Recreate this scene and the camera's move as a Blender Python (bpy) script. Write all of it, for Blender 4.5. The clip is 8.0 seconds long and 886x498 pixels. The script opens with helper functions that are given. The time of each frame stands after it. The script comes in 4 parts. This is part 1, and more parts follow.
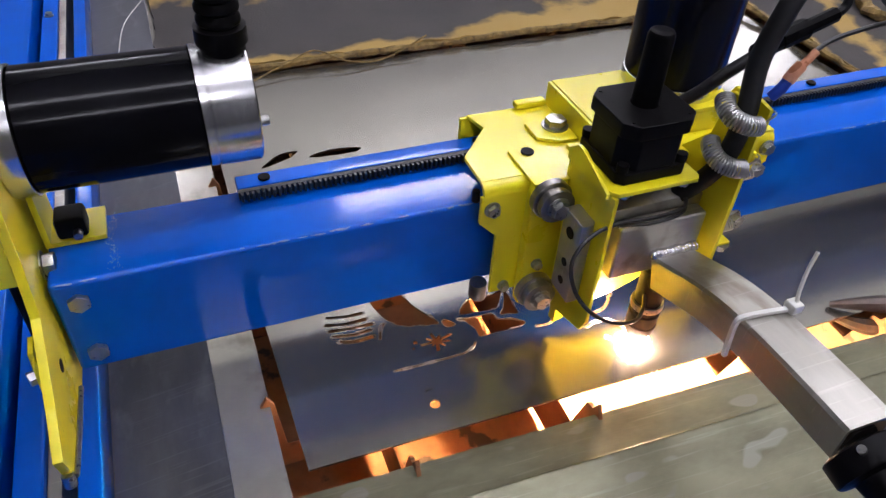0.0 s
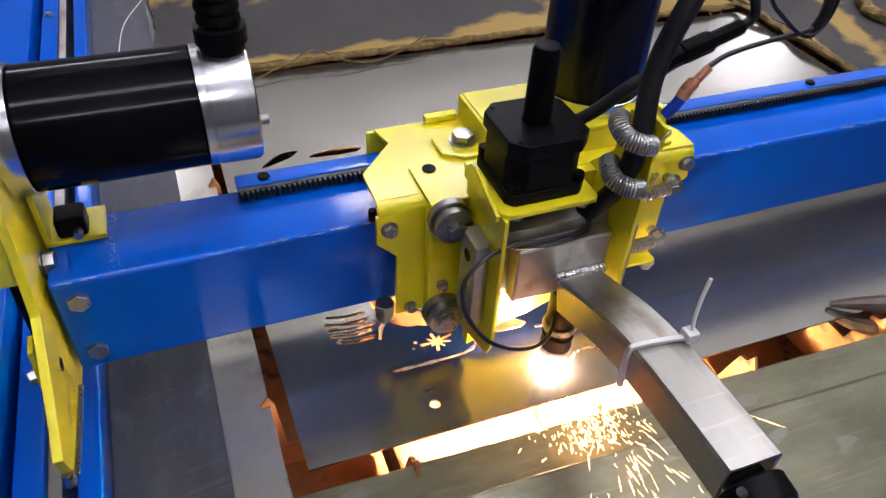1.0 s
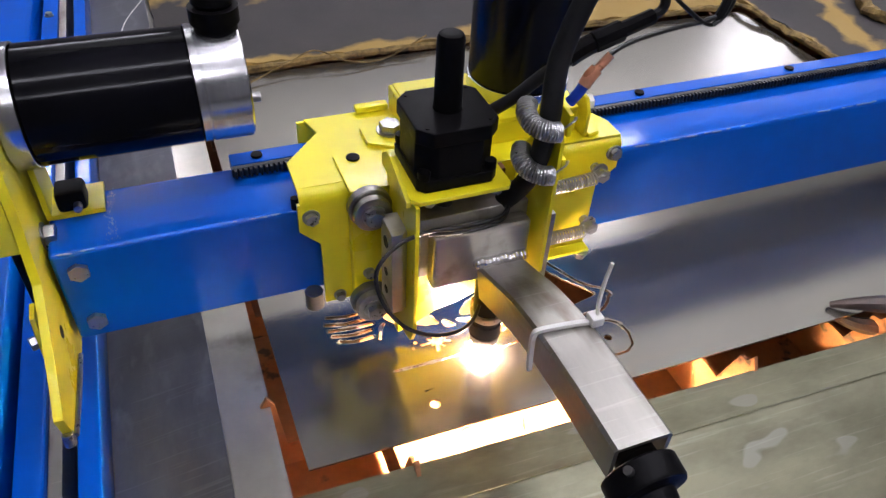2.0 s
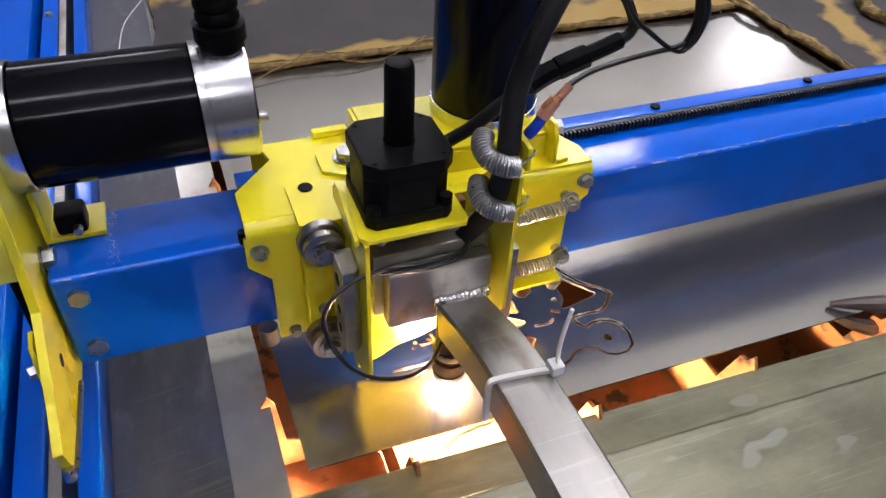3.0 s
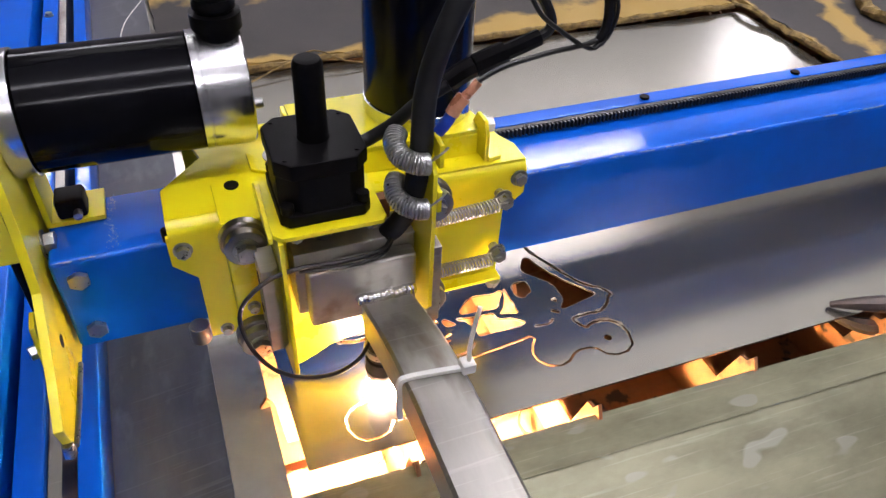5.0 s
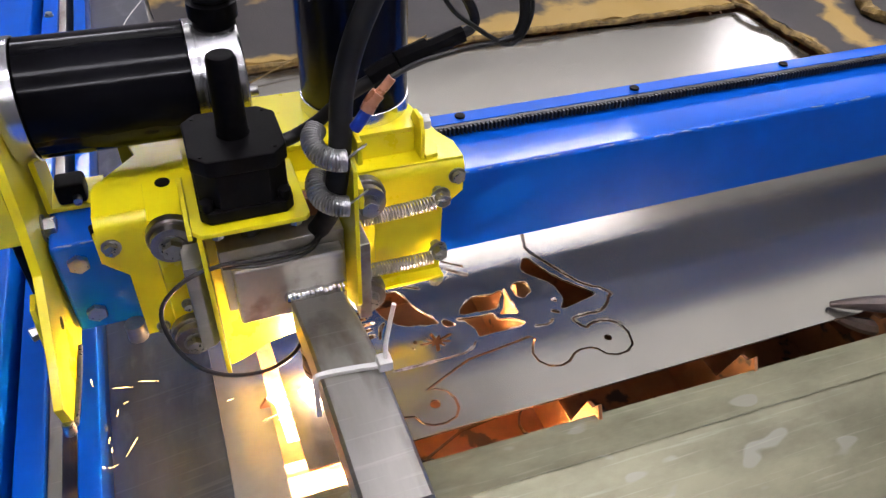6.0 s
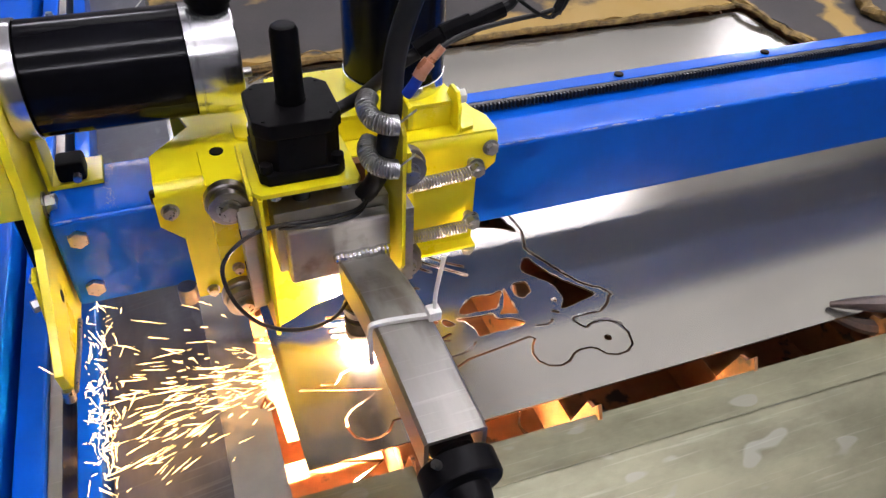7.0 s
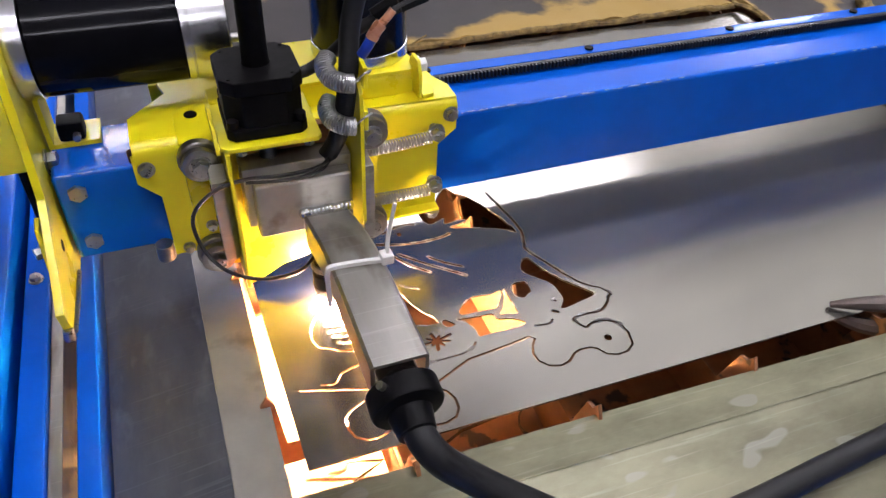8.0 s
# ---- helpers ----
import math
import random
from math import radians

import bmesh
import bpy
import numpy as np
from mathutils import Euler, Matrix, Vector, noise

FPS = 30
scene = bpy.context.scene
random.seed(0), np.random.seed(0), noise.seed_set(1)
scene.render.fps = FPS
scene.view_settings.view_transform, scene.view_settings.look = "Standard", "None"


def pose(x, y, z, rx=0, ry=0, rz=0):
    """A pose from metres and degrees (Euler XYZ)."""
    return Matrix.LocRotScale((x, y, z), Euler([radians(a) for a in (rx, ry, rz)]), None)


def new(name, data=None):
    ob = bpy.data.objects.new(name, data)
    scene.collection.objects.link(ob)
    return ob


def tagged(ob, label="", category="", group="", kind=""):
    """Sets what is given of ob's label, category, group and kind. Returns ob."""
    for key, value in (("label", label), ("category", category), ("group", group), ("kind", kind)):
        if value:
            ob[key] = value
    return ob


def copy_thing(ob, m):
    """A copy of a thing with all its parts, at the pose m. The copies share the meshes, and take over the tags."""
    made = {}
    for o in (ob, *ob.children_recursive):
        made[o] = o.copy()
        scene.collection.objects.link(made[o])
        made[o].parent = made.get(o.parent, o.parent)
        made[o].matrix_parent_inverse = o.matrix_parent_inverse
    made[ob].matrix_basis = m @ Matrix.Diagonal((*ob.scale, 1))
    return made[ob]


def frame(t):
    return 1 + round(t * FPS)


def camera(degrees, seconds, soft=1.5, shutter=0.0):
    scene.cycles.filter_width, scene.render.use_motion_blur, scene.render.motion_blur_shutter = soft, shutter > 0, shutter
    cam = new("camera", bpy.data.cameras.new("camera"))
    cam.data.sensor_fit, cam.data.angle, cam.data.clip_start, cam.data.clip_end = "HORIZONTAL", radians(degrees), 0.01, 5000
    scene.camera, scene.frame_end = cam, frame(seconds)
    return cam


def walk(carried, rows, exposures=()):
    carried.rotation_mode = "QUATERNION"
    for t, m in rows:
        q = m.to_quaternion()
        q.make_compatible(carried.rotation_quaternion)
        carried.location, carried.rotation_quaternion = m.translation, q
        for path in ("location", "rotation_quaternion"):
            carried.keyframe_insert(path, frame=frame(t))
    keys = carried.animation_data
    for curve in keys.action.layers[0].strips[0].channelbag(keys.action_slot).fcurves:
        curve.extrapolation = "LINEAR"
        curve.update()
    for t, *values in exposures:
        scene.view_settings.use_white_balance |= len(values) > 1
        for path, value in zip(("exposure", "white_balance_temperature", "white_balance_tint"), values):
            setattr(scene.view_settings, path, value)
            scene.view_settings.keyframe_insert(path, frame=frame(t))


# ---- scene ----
# the camera stands still
cam = camera(62.72, 8.0, soft=1.4)
EYE = pose(-0.2395, -0.3604, 0.4661, 48.818, 0, -23.126) @ pose(0, 0, 0, 0, 0, 3.463)
walk(cam, [(0.0, EYE), (8.0, EYE)], exposures=[(0.0, -0.22, 6200, 15), (3.5, -0.08, 6250, 15), (4.5, 0.04, 6450, 15), (6.5, 0.08, 6450, 15), (8.0, 0.06, 6350, 15)])

# ---- light ----
world = bpy.data.worlds.new("workshop_world")
scene.world = world
world.use_nodes = True
world.node_tree.nodes["Background"].inputs[0].default_value = (0.75, 0.82, 1.0, 1)
world.node_tree.nodes["Background"].inputs[1].default_value = 0.25
LAMP_GLOW = 25.0


# ---- materials ----
def material(name, colour, rough=0.5, metal=0.0, colour2=None, scale=40.0, detail=6.0, low=0.35, high=0.7, rough_vary=0.1,
             bump=0.0, bump_scale=300.0, coat=0.0, stretch=(1, 1, 1), specks=None, speck_scale=60.0, speck_at=0.68, glow=None, speck_soft=0.05, spec=0.5, speck_detail=4.0, turn=0.0, scratch=None, scratch_turn=0.0, scratch_amount=0.5):
    m = bpy.data.materials.new(name)
    m.use_nodes = True
    n, l = m.node_tree.nodes, m.node_tree.links
    b = n["Principled BSDF"]
    b.inputs["Base Color"].default_value = (*colour, 1)
    b.inputs["Roughness"].default_value = rough
    b.inputs["Metallic"].default_value = metal
    b.inputs["Specular IOR Level"].default_value = spec
    b.inputs["Coat Weight"].default_value = coat
    b.inputs["Coat Roughness"].default_value = 0.035
    tc = n.new("ShaderNodeTexCoord")
    mp = n.new("ShaderNodeMapping")
    mp.inputs["Scale"].default_value = stretch
    mp.inputs["Rotation"].default_value = (0, 0, radians(turn))
    l.new(tc.outputs["Object"], mp.inputs["Vector"])
    out = None
    if colour2:
        t = n.new("ShaderNodeTexNoise")
        t.inputs["Scale"].default_value, t.inputs["Detail"].default_value = scale, detail
        t.inputs["Roughness"].default_value = 0.65
        l.new(mp.outputs[0], t.inputs["Vector"])
        r = n.new("ShaderNodeMapRange")
        r.inputs["From Min"].default_value, r.inputs["From Max"].default_value = low, high
        l.new(t.outputs["Fac"], r.inputs["Value"])
        mix = n.new("ShaderNodeMix")
        mix.data_type = "RGBA"
        mix.inputs["A"].default_value, mix.inputs["B"].default_value = (*colour, 1), (*colour2, 1)
        l.new(r.outputs[0], mix.inputs["Factor"])
        out = mix.outputs["Result"]
        rr = n.new("ShaderNodeMapRange")
        rr.inputs["From Min"].default_value, rr.inputs["From Max"].default_value = 0.3, 0.7
        rr.inputs["To Min"].default_value, rr.inputs["To Max"].default_value = max(rough - rough_vary, 0.03), rough + rough_vary
        l.new(t.outputs["Fac"], rr.inputs["Value"])
        l.new(rr.outputs[0], b.inputs["Roughness"])
    if specks:
        t2 = n.new("ShaderNodeTexNoise")
        t2.inputs["Scale"].default_value, t2.inputs["Detail"].default_value = speck_scale, speck_detail
        l.new(mp.outputs[0], t2.inputs["Vector"])
        r2 = n.new("ShaderNodeMapRange")
        r2.inputs["From Min"].default_value, r2.inputs["From Max"].default_value = speck_at, speck_at + speck_soft
        l.new(t2.outputs["Fac"], r2.inputs["Value"])
        mix2 = n.new("ShaderNodeMix")
        mix2.data_type = "RGBA"
        mix2.inputs["A"].default_value, mix2.inputs["B"].default_value = (*colour, 1), (*specks, 1)
        if out:
            l.new(out, mix2.inputs["A"])
        l.new(r2.outputs[0], mix2.inputs["Factor"])
        out = mix2.outputs["Result"]
    if scratch:
        ms = n.new("ShaderNodeMapping")
        ms.inputs["Rotation"].default_value = (0, 0, radians(scratch_turn))
        ms.inputs["Scale"].default_value = (14, 420, 60)
        l.new(tc.outputs["Object"], ms.inputs["Vector"])
        t4 = n.new("ShaderNodeTexNoise")
        t4.inputs["Scale"].default_value, t4.inputs["Detail"].default_value = 1.0, 2.0
        l.new(ms.outputs[0], t4.inputs["Vector"])
        r4 = n.new("ShaderNodeMapRange")
        r4.inputs["From Min"].default_value, r4.inputs["From Max"].default_value = 0.60, 0.72
        r4.inputs["To Max"].default_value = scratch_amount
        l.new(t4.outputs["Fac"], r4.inputs["Value"])
        mix3 = n.new("ShaderNodeMix")
        mix3.data_type = "RGBA"
        mix3.inputs["A"].default_value, mix3.inputs["B"].default_value = (*colour, 1), (*scratch, 1)
        if out:
            l.new(out, mix3.inputs["A"])
        l.new(r4.outputs[0], mix3.inputs["Factor"])
        out = mix3.outputs["Result"]
    if out:
        l.new(out, b.inputs["Base Color"])
    if bump:
        t3 = n.new("ShaderNodeTexNoise")
        t3.inputs["Scale"].default_value, t3.inputs["Detail"].default_value = bump_scale, 3
        l.new(mp.outputs[0], t3.inputs["Vector"])
        bp = n.new("ShaderNodeBump")
        bp.inputs["Strength"].default_value, bp.inputs["Distance"].default_value = bump, 0.001
        l.new(t3.outputs["Fac"], bp.inputs["Height"])
        l.new(bp.outputs[0], b.inputs["Normal"])
        if coat:
            l.new(bp.outputs[0], b.inputs["Coat Normal"])
    if glow:
        b.inputs["Emission Color"].default_value = (*glow[0], 1)
        b.inputs["Emission Strength"].default_value = glow[1]
    return m


BLUE = material("blue_enamel", (0.001, 0.090, 0.52), 0.45, 0, (0.0015, 0.104, 0.60), 25, 5, bump=0.075, bump_scale=300, coat=0.55, spec=0.02,
                specks=(0.06, 0.17, 0.45), speck_scale=190, speck_at=0.78)
YELLOW = material("yellow_enamel", (0.88, 0.74, 0.004), 0.34, 0, (0.93, 0.81, 0.008), 18, 5, bump=0.10, bump_scale=330, coat=0.3,
                  specks=(0.45, 0.36, 0.03), speck_scale=140, speck_at=0.74)
PLATE_STEEL = material("mill_scale_steel", (0.264, 0.249, 0.222), 0.20, 0.84, (0.290, 0.274, 0.243), 7, 4, low=0.35, high=0.65, rough_vary=0.02,
                       specks=(0.230, 0.215, 0.196), speck_scale=5, speck_at=0.48, speck_soft=0.3, stretch=(0.6, 1.6, 1), turn=4,
                       scratch=(0.36, 0.34, 0.32), scratch_turn=62, scratch_amount=0.05)
PANEL_STEEL = material("galvanised_panel", (0.104, 0.101, 0.060), 0.36, 0.58, (0.190, 0.182, 0.115), 13, 9, low=0.36, high=0.66, rough_vary=0.09, bump=0.05,
                       bump_scale=190, specks=(0.190, 0.186, 0.145), speck_scale=30, speck_at=0.675, speck_soft=0.03, speck_detail=0.8, stretch=(0.7, 1.7, 1), turn=-58,
                       scratch=(0.32, 0.315, 0.25), scratch_turn=70, scratch_amount=0.22)
# one bent sheet: bright and dark reflections are put into ledge and slope colours
LIT_LEDGE = material("lit_ledge_steel", (0.34, 0.325, 0.28), 0.22, 0.55, (0.42, 0.40, 0.345), 20, 7, rough_vary=0.04,
                       specks=(0.23, 0.22, 0.18), speck_scale=22, speck_at=0.56, speck_soft=0.12)
DIM_SLOPE = material("dim_slope_steel", (0.082, 0.085, 0.100), 0.40, 0.5, (0.120, 0.123, 0.140), 22, 7, low=0.36, high=0.68, rough_vary=0.08, bump=0.04, bump_scale=140,
                      specks=(0.155, 0.157, 0.175), speck_scale=30, speck_at=0.57, speck_soft=0.16, stretch=(1.6, 0.6, 1), scratch=(0.20, 0.20, 0.22), scratch_turn=80, scratch_amount=0.3)
ALU = material("brushed_aluminium", (0.40, 0.385, 0.345), 0.38, 0.92, (0.50, 0.48, 0.435), 34, 7, rough_vary=0.07, stretch=(1, 0.25, 1), bump=0.06,
               bump_scale=220, specks=(0.24, 0.205, 0.165), speck_scale=38, speck_at=0.54, speck_soft=0.16, scratch=(0.62, 0.60, 0.56), scratch_turn=35, scratch_amount=0.4)
TURNED = material("turned_aluminium", (0.66, 0.66, 0.66), 0.22, 1.0, (0.74, 0.74, 0.74), 60, 4, rough_vary=0.05, stretch=(8, 0.5, 0.5))
ZINC = material("zinc_plated_steel", (0.38, 0.375, 0.36), 0.30, 1.0, (0.46, 0.455, 0.43), 300, 3, rough_vary=0.04)
BEARING = material("bearing_steel", (0.30, 0.28, 0.26), 0.33, 1.0, (0.35, 0.33, 0.30), 300, 3, rough_vary=0.04)
SPRING = material("spring_steel", (0.42, 0.42, 0.41), 0.36, 0.95, (0.54, 0.54, 0.52), 200, 3)
GLOSS_BLACK = material("gloss_black_paint", (0.003, 0.003, 0.004), 0.12, 0, (0.005, 0.005, 0.007), 20, 3, rough_vary=0.02, spec=0.09)
NAVY_BLACK = material("dark_navy_paint", (0.002, 0.0025, 0.006), 0.22, 0, (0.003, 0.004, 0.010), 20, 3, rough_vary=0.03, spec=0.25)
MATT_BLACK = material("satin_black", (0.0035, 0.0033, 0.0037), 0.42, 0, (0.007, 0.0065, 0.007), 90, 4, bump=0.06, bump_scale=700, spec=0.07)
RUBBER = material("black_rubber", (0.008, 0.008, 0.0085), 0.5, 0, (0.014, 0.014, 0.014), 70, 5, bump=0.05, bump_scale=500, spec=0.3)
CLAMP_STEEL = material("worn_clamp_steel", (0.07, 0.055, 0.048), 0.5, 0.5, (0.13, 0.10, 0.085), 60, 5)
RACK_STEEL = material("oiled_black_steel", (0.035, 0.036, 0.038), 0.36, 0.7, (0.06, 0.06, 0.06), 90, 4)
RUST = material("heat_stained_steel", (0.20, 0.086, 0.036), 0.75, 0.1, (0.30, 0.140, 0.062), 40, 7, bump=0.2, bump_scale=180,
                specks=(0.045, 0.03, 0.022), speck_scale=30, speck_at=0.6)
SLAG = material("bright_slag", (0.58, 0.54, 0.51), 0.30, 0.5, (0.16, 0.135, 0.12), 150, 4)
NYLON = material("white_nylon", (0.72, 0.71, 0.66), 0.42, 0, (0.78, 0.77, 0.72), 60, 3)
COPPER = material("copper_crimp", (0.60, 0.23, 0.11), 0.30, 0.3, (0.72, 0.36, 0.22), 120, 3)
BLUE_PLASTIC = material("blue_plastic", (0.01, 0.05, 0.42), 0.4)
WIRE = material("black_wire", (0.012, 0.012, 0.012), 0.42)
BRASS = material("nozzle_copper", (0.10, 0.07, 0.055), 0.45, 0.9, (0.05, 0.04, 0.035), 150, 4)
SOOT = material("torch_body", (0.006, 0.0055, 0.0055), 0.5, 0, (0.018, 0.013, 0.010), 100, 4, spec=0.25)
LIT_WALL = material("lit_wall_tone", (0.30, 0.28, 0.30), 0.7, 0, (0.35, 0.33, 0.35), 2, 6)
CEILING_PAINT = material("ceiling_paint", (0.78, 0.76, 0.77), 0.8, 0, (0.84, 0.82, 0.83), 2, 6)
CHIPS = material("chipped_paint", (0.07, 0.15, 0.40), 0.5, 0, (0.22, 0.31, 0.52), 300, 4)
DIM_WALL = material("dim_wall_tone", (0.10, 0.10, 0.11), 0.7, 0, (0.14, 0.14, 0.15), 2, 6)
CONCRETE = material("concrete_floor", (0.20, 0.20, 0.19), 0.7, 0, (0.27, 0.27, 0.26), 3, 8)
LAMP_WHITE = material("lamp_housing", (0.8, 0.8, 0.78), 0.5)
TUBE_GLOW = material("fluorescent_tube", (0.9, 0.9, 0.9), 0.5, glow=((0.99, 0.98, 1.05), LAMP_GLOW))
FILL_GLOW = material("fill_glow", (0.9, 0.9, 0.9), 0.5, glow=((1.0, 1.0, 0.94), 1.12))
ARC = material("plasma_arc", (1, 1, 1), 0.5, glow=((1.0, 0.68, 0.47), 540.0))
JET = material("plasma_jet", (1, 0.7, 0.4), 0.5, glow=((1.0, 0.62, 0.28), 100000.0))
SPARK = material("hot_spark", (1, 0.6, 0.3), 0.5, glow=((1.0, 0.52, 0.17), 16.0))
PLUME = material("spark_plume", (1, 0.7, 0.4), 0.5, glow=((1.0, 0.70, 0.36), 60.0))


def mat_fabric():
    """Charred felt: dark grey with a tan scorched border and streaks."""
    m = material("charred_felt", (0.034, 0.030, 0.029), 0.85, 0, (0.060, 0.053, 0.050), 12, 8, bump=0.35, bump_scale=260)
    n, l = m.node_tree.nodes, m.node_tree.links
    b = n["Principled BSDF"]
    base = b.inputs["Base Color"].links[0].from_socket
    at = n.new("ShaderNodeAttribute")
    at.attribute_name = "scorch"
    t = n.new("ShaderNodeTexNoise")
    t.inputs["Scale"].default_value, t.inputs["Detail"].default_value = 14, 5
    tc = n.new("ShaderNodeTexCoord")
    l.new(tc.outputs["Object"], t.inputs["Vector"])
    add = n.new("ShaderNodeMath")
    add.operation = "ADD"
    l.new(at.outputs["Fac"], add.inputs[0])
    l.new(t.outputs["Fac"], add.inputs[1])
    r = n.new("ShaderNodeMapRange")
    r.inputs["From Min"].default_value, r.inputs["From Max"].default_value = 0.92, 1.08
    l.new(add.outputs[0], r.inputs["Value"])
    mix = n.new("ShaderNodeMix")
    mix.data_type = "RGBA"
    l.new(base, mix.inputs["A"])
    mix.inputs["B"].default_value = (0.34, 0.22, 0.06, 1)
    l.new(r.outputs[0], mix.inputs["Factor"])
    l.new(mix.outputs["Result"], b.inputs["Base Color"])
    return m


FELT = mat_fabric()
CHARRED = material("charred_edge", (0.30, 0.20, 0.06), 0.9, 0, (0.05, 0.035, 0.02), 60, 6, bump=0.4, bump_scale=300)


# ---- building helpers ----
def thing(name, label, category, group="", kind=""):
    return tagged(new(name), label, category, group, kind)


def flat_normals(me, limit):
    """Large faces stay flat and only the rounded edges turn: normals weighted by area."""
    faces = [(p.normal.copy(), p.area) for p in me.polygons]
    round_vertex = {}
    for p in me.polygons:
        for v in p.vertices:
            round_vertex.setdefault(v, []).append(p.index)
    normals = []
    for p in me.polygons:
        for v in p.vertices:
            total = Vector((0, 0, 0))
            for k in round_vertex[v]:
                if faces[k][0].dot(faces[p.index][0]) > limit:
                    total += faces[k][0] * faces[k][1]
            normals.append(total.normalized() if total.length > 1e-12 else faces[p.index][0])
    me.normals_split_custom_set(normals)


def to_mesh(name, bm, mat, angle=38):
    me = bpy.data.meshes.new(name)
    bmesh.ops.recalc_face_normals(bm, faces=bm.faces)
    for f in bm.faces:
        f.smooth = True
    bm.to_mesh(me)
    bm.free()
    me.set_sharp_from_angle(angle=radians(angle))
    me.materials.append(mat)
    if len(me.polygons) < 6000:
        flat_normals(me, math.cos(radians(angle)))
    return me


def part(name, bm, mat, parent, label="", angle=38):
    ob = new(name, to_mesh(name, bm, mat, angle))
    ob.parent = parent
    return tagged(ob, label)


def single(name, bm, mat, label, category, group="", kind="", angle=38):
    return tagged(new(name, to_mesh(name, bm, mat, angle)), label, category, group, kind)


def box(lo, hi, bevel=0.0, bm=None, seg=2):
    own = bmesh.new()
    bmesh.ops.create_cube(own, size=1)
    lo, hi = Vector(lo), Vector(hi)
    for v in own.verts:
        v.co = Vector(((lo[i] + hi[i]) / 2 + v.co[i] * (hi[i] - lo[i])) for i in range(3))
    if bevel:
        bmesh.ops.bevel(own, geom=own.edges[:], offset=bevel, segments=seg, affect="EDGES", profile=0.5)
    return merge(bm, own)


def merge(bm, own):
    if bm is None:
        return own
    me = bpy.data.meshes.new("tmp")
    own.to_mesh(me)
    own.free()
    bm.from_mesh(me)
    bpy.data.meshes.remove(me)
    return bm


def rod(p, q, r, n=24, r2=None, bevel=0.0, bm=None):
    own = bmesh.new()
    p, q = Vector(p), Vector(q)
    d = q - p
    turn = d.to_track_quat("Z", "Y").to_matrix().to_4x4()
    bmesh.ops.create_cone(own, cap_ends=True, segments=n, radius1=r, radius2=r if r2 is None else r2, depth=d.length)
    if bevel:
        rims = [e for e in own.edges if abs(e.verts[0].co.z - e.verts[1].co.z) < 1e-6]
        bmesh.ops.bevel(own, geom=rims, offset=bevel, segments=2, affect="EDGES", profile=0.5)
    bmesh.ops.transform(own, matrix=Matrix.Translation((p + q) / 2) @ turn, verts=own.verts)
    return merge(bm, own)


def lathe(p, axis, profile, n=32, bm=None):
    """Turned body: profile is (distance along the axis, radius)."""
    own = bmesh.new()
    turn = Vector(axis).to_track_quat("Z", "Y").to_matrix()
    rings = [[own.verts.new(Vector(p) + turn @ Vector((r * math.cos(2 * math.pi * i / n), r * math.sin(2 * math.pi * i / n), h))) for i in range(n)]
             for h, r in profile]
    for a, b in zip(rings, rings[1:]):
        for i in range(n):
            own.faces.new((a[i], a[(i + 1) % n], b[(i + 1) % n], b[i]))
    own.faces.new(rings[0])
    own.faces.new(rings[-1])
    return merge(bm, own)


def prism(pts, axis, a, b, bevel=0.0, bm=None):
    """A flat outline (in the two other axes, in order) given thickness from a to b along axis."""
    own = bmesh.new()
    k = "xyz".index(axis)
    others = [i for i in range(3) if i != k]

    def place(p, h):
        v = [0, 0, 0]
        v[k], v[others[0]], v[others[1]] = h, p[0], p[1]
        return own.verts.new(v)
    lo, hi = [place(p, a) for p in pts], [place(p, b) for p in pts]
    own.faces.new(lo)
    own.faces.new(hi)
    for i in range(len(pts)):
        j = (i + 1) % len(pts)
        own.faces.new((lo[i], lo[j], hi[j], hi[i]))
    bmesh.ops.recalc_face_normals(own, faces=own.faces)
    if bevel:
        bmesh.ops.bevel(own, geom=own.edges[:], offset=bevel, segments=2, affect="EDGES", profile=0.5)
    return merge(bm, own)


def smooth_path(pts, step=6):
    pts = [Vector(p) for p in pts]
    ext = [2 * pts[0] - pts[1]] + pts + [2 * pts[-1] - pts[-2]]
    out = []
    for a, b, c, d in zip(ext, ext[1:], ext[2:], ext[3:]):
        for i in range(step):
            t = i / step
            out.append(0.5 * ((2 * b) + (c - a) * t + (2 * a - 5 * b + 4 * c - d) * t * t + (3 * b - a - 3 * c + d) * t ** 3))
    return out + [pts[-1]]


def sweep(path, r, n=10, bm=None, radii=None):
    own = bmesh.new()
    path = [Vector(p) for p in path]
    up, rings = None, []
    for i, p in enumerate(path):
        d = (path[min(i + 1, len(path) - 1)] - path[max(i - 1, 0)]).normalized()
        if up is None:
            up = d.orthogonal().normalized()
        up = (up - d * up.dot(d)).normalized()
        side = d.cross(up)
        rr = radii[i] if radii else r
        rings.append([own.verts.new(p + rr * (math.cos(2 * math.pi * k / n) * up + math.sin(2 * math.pi * k / n) * side)) for k in range(n)])
    for a, b in zip(rings, rings[1:]):
        for k in range(n):
            own.faces.new((a[k], a[(k + 1) % n], b[(k + 1) % n], b[k]))
    own.faces.new(rings[0])
    own.faces.new(rings[-1])
    return merge(bm, own)


def cable(pts, r, n=10, bm=None, step=6):
    return sweep(smooth_path(pts, step), r, n, bm)


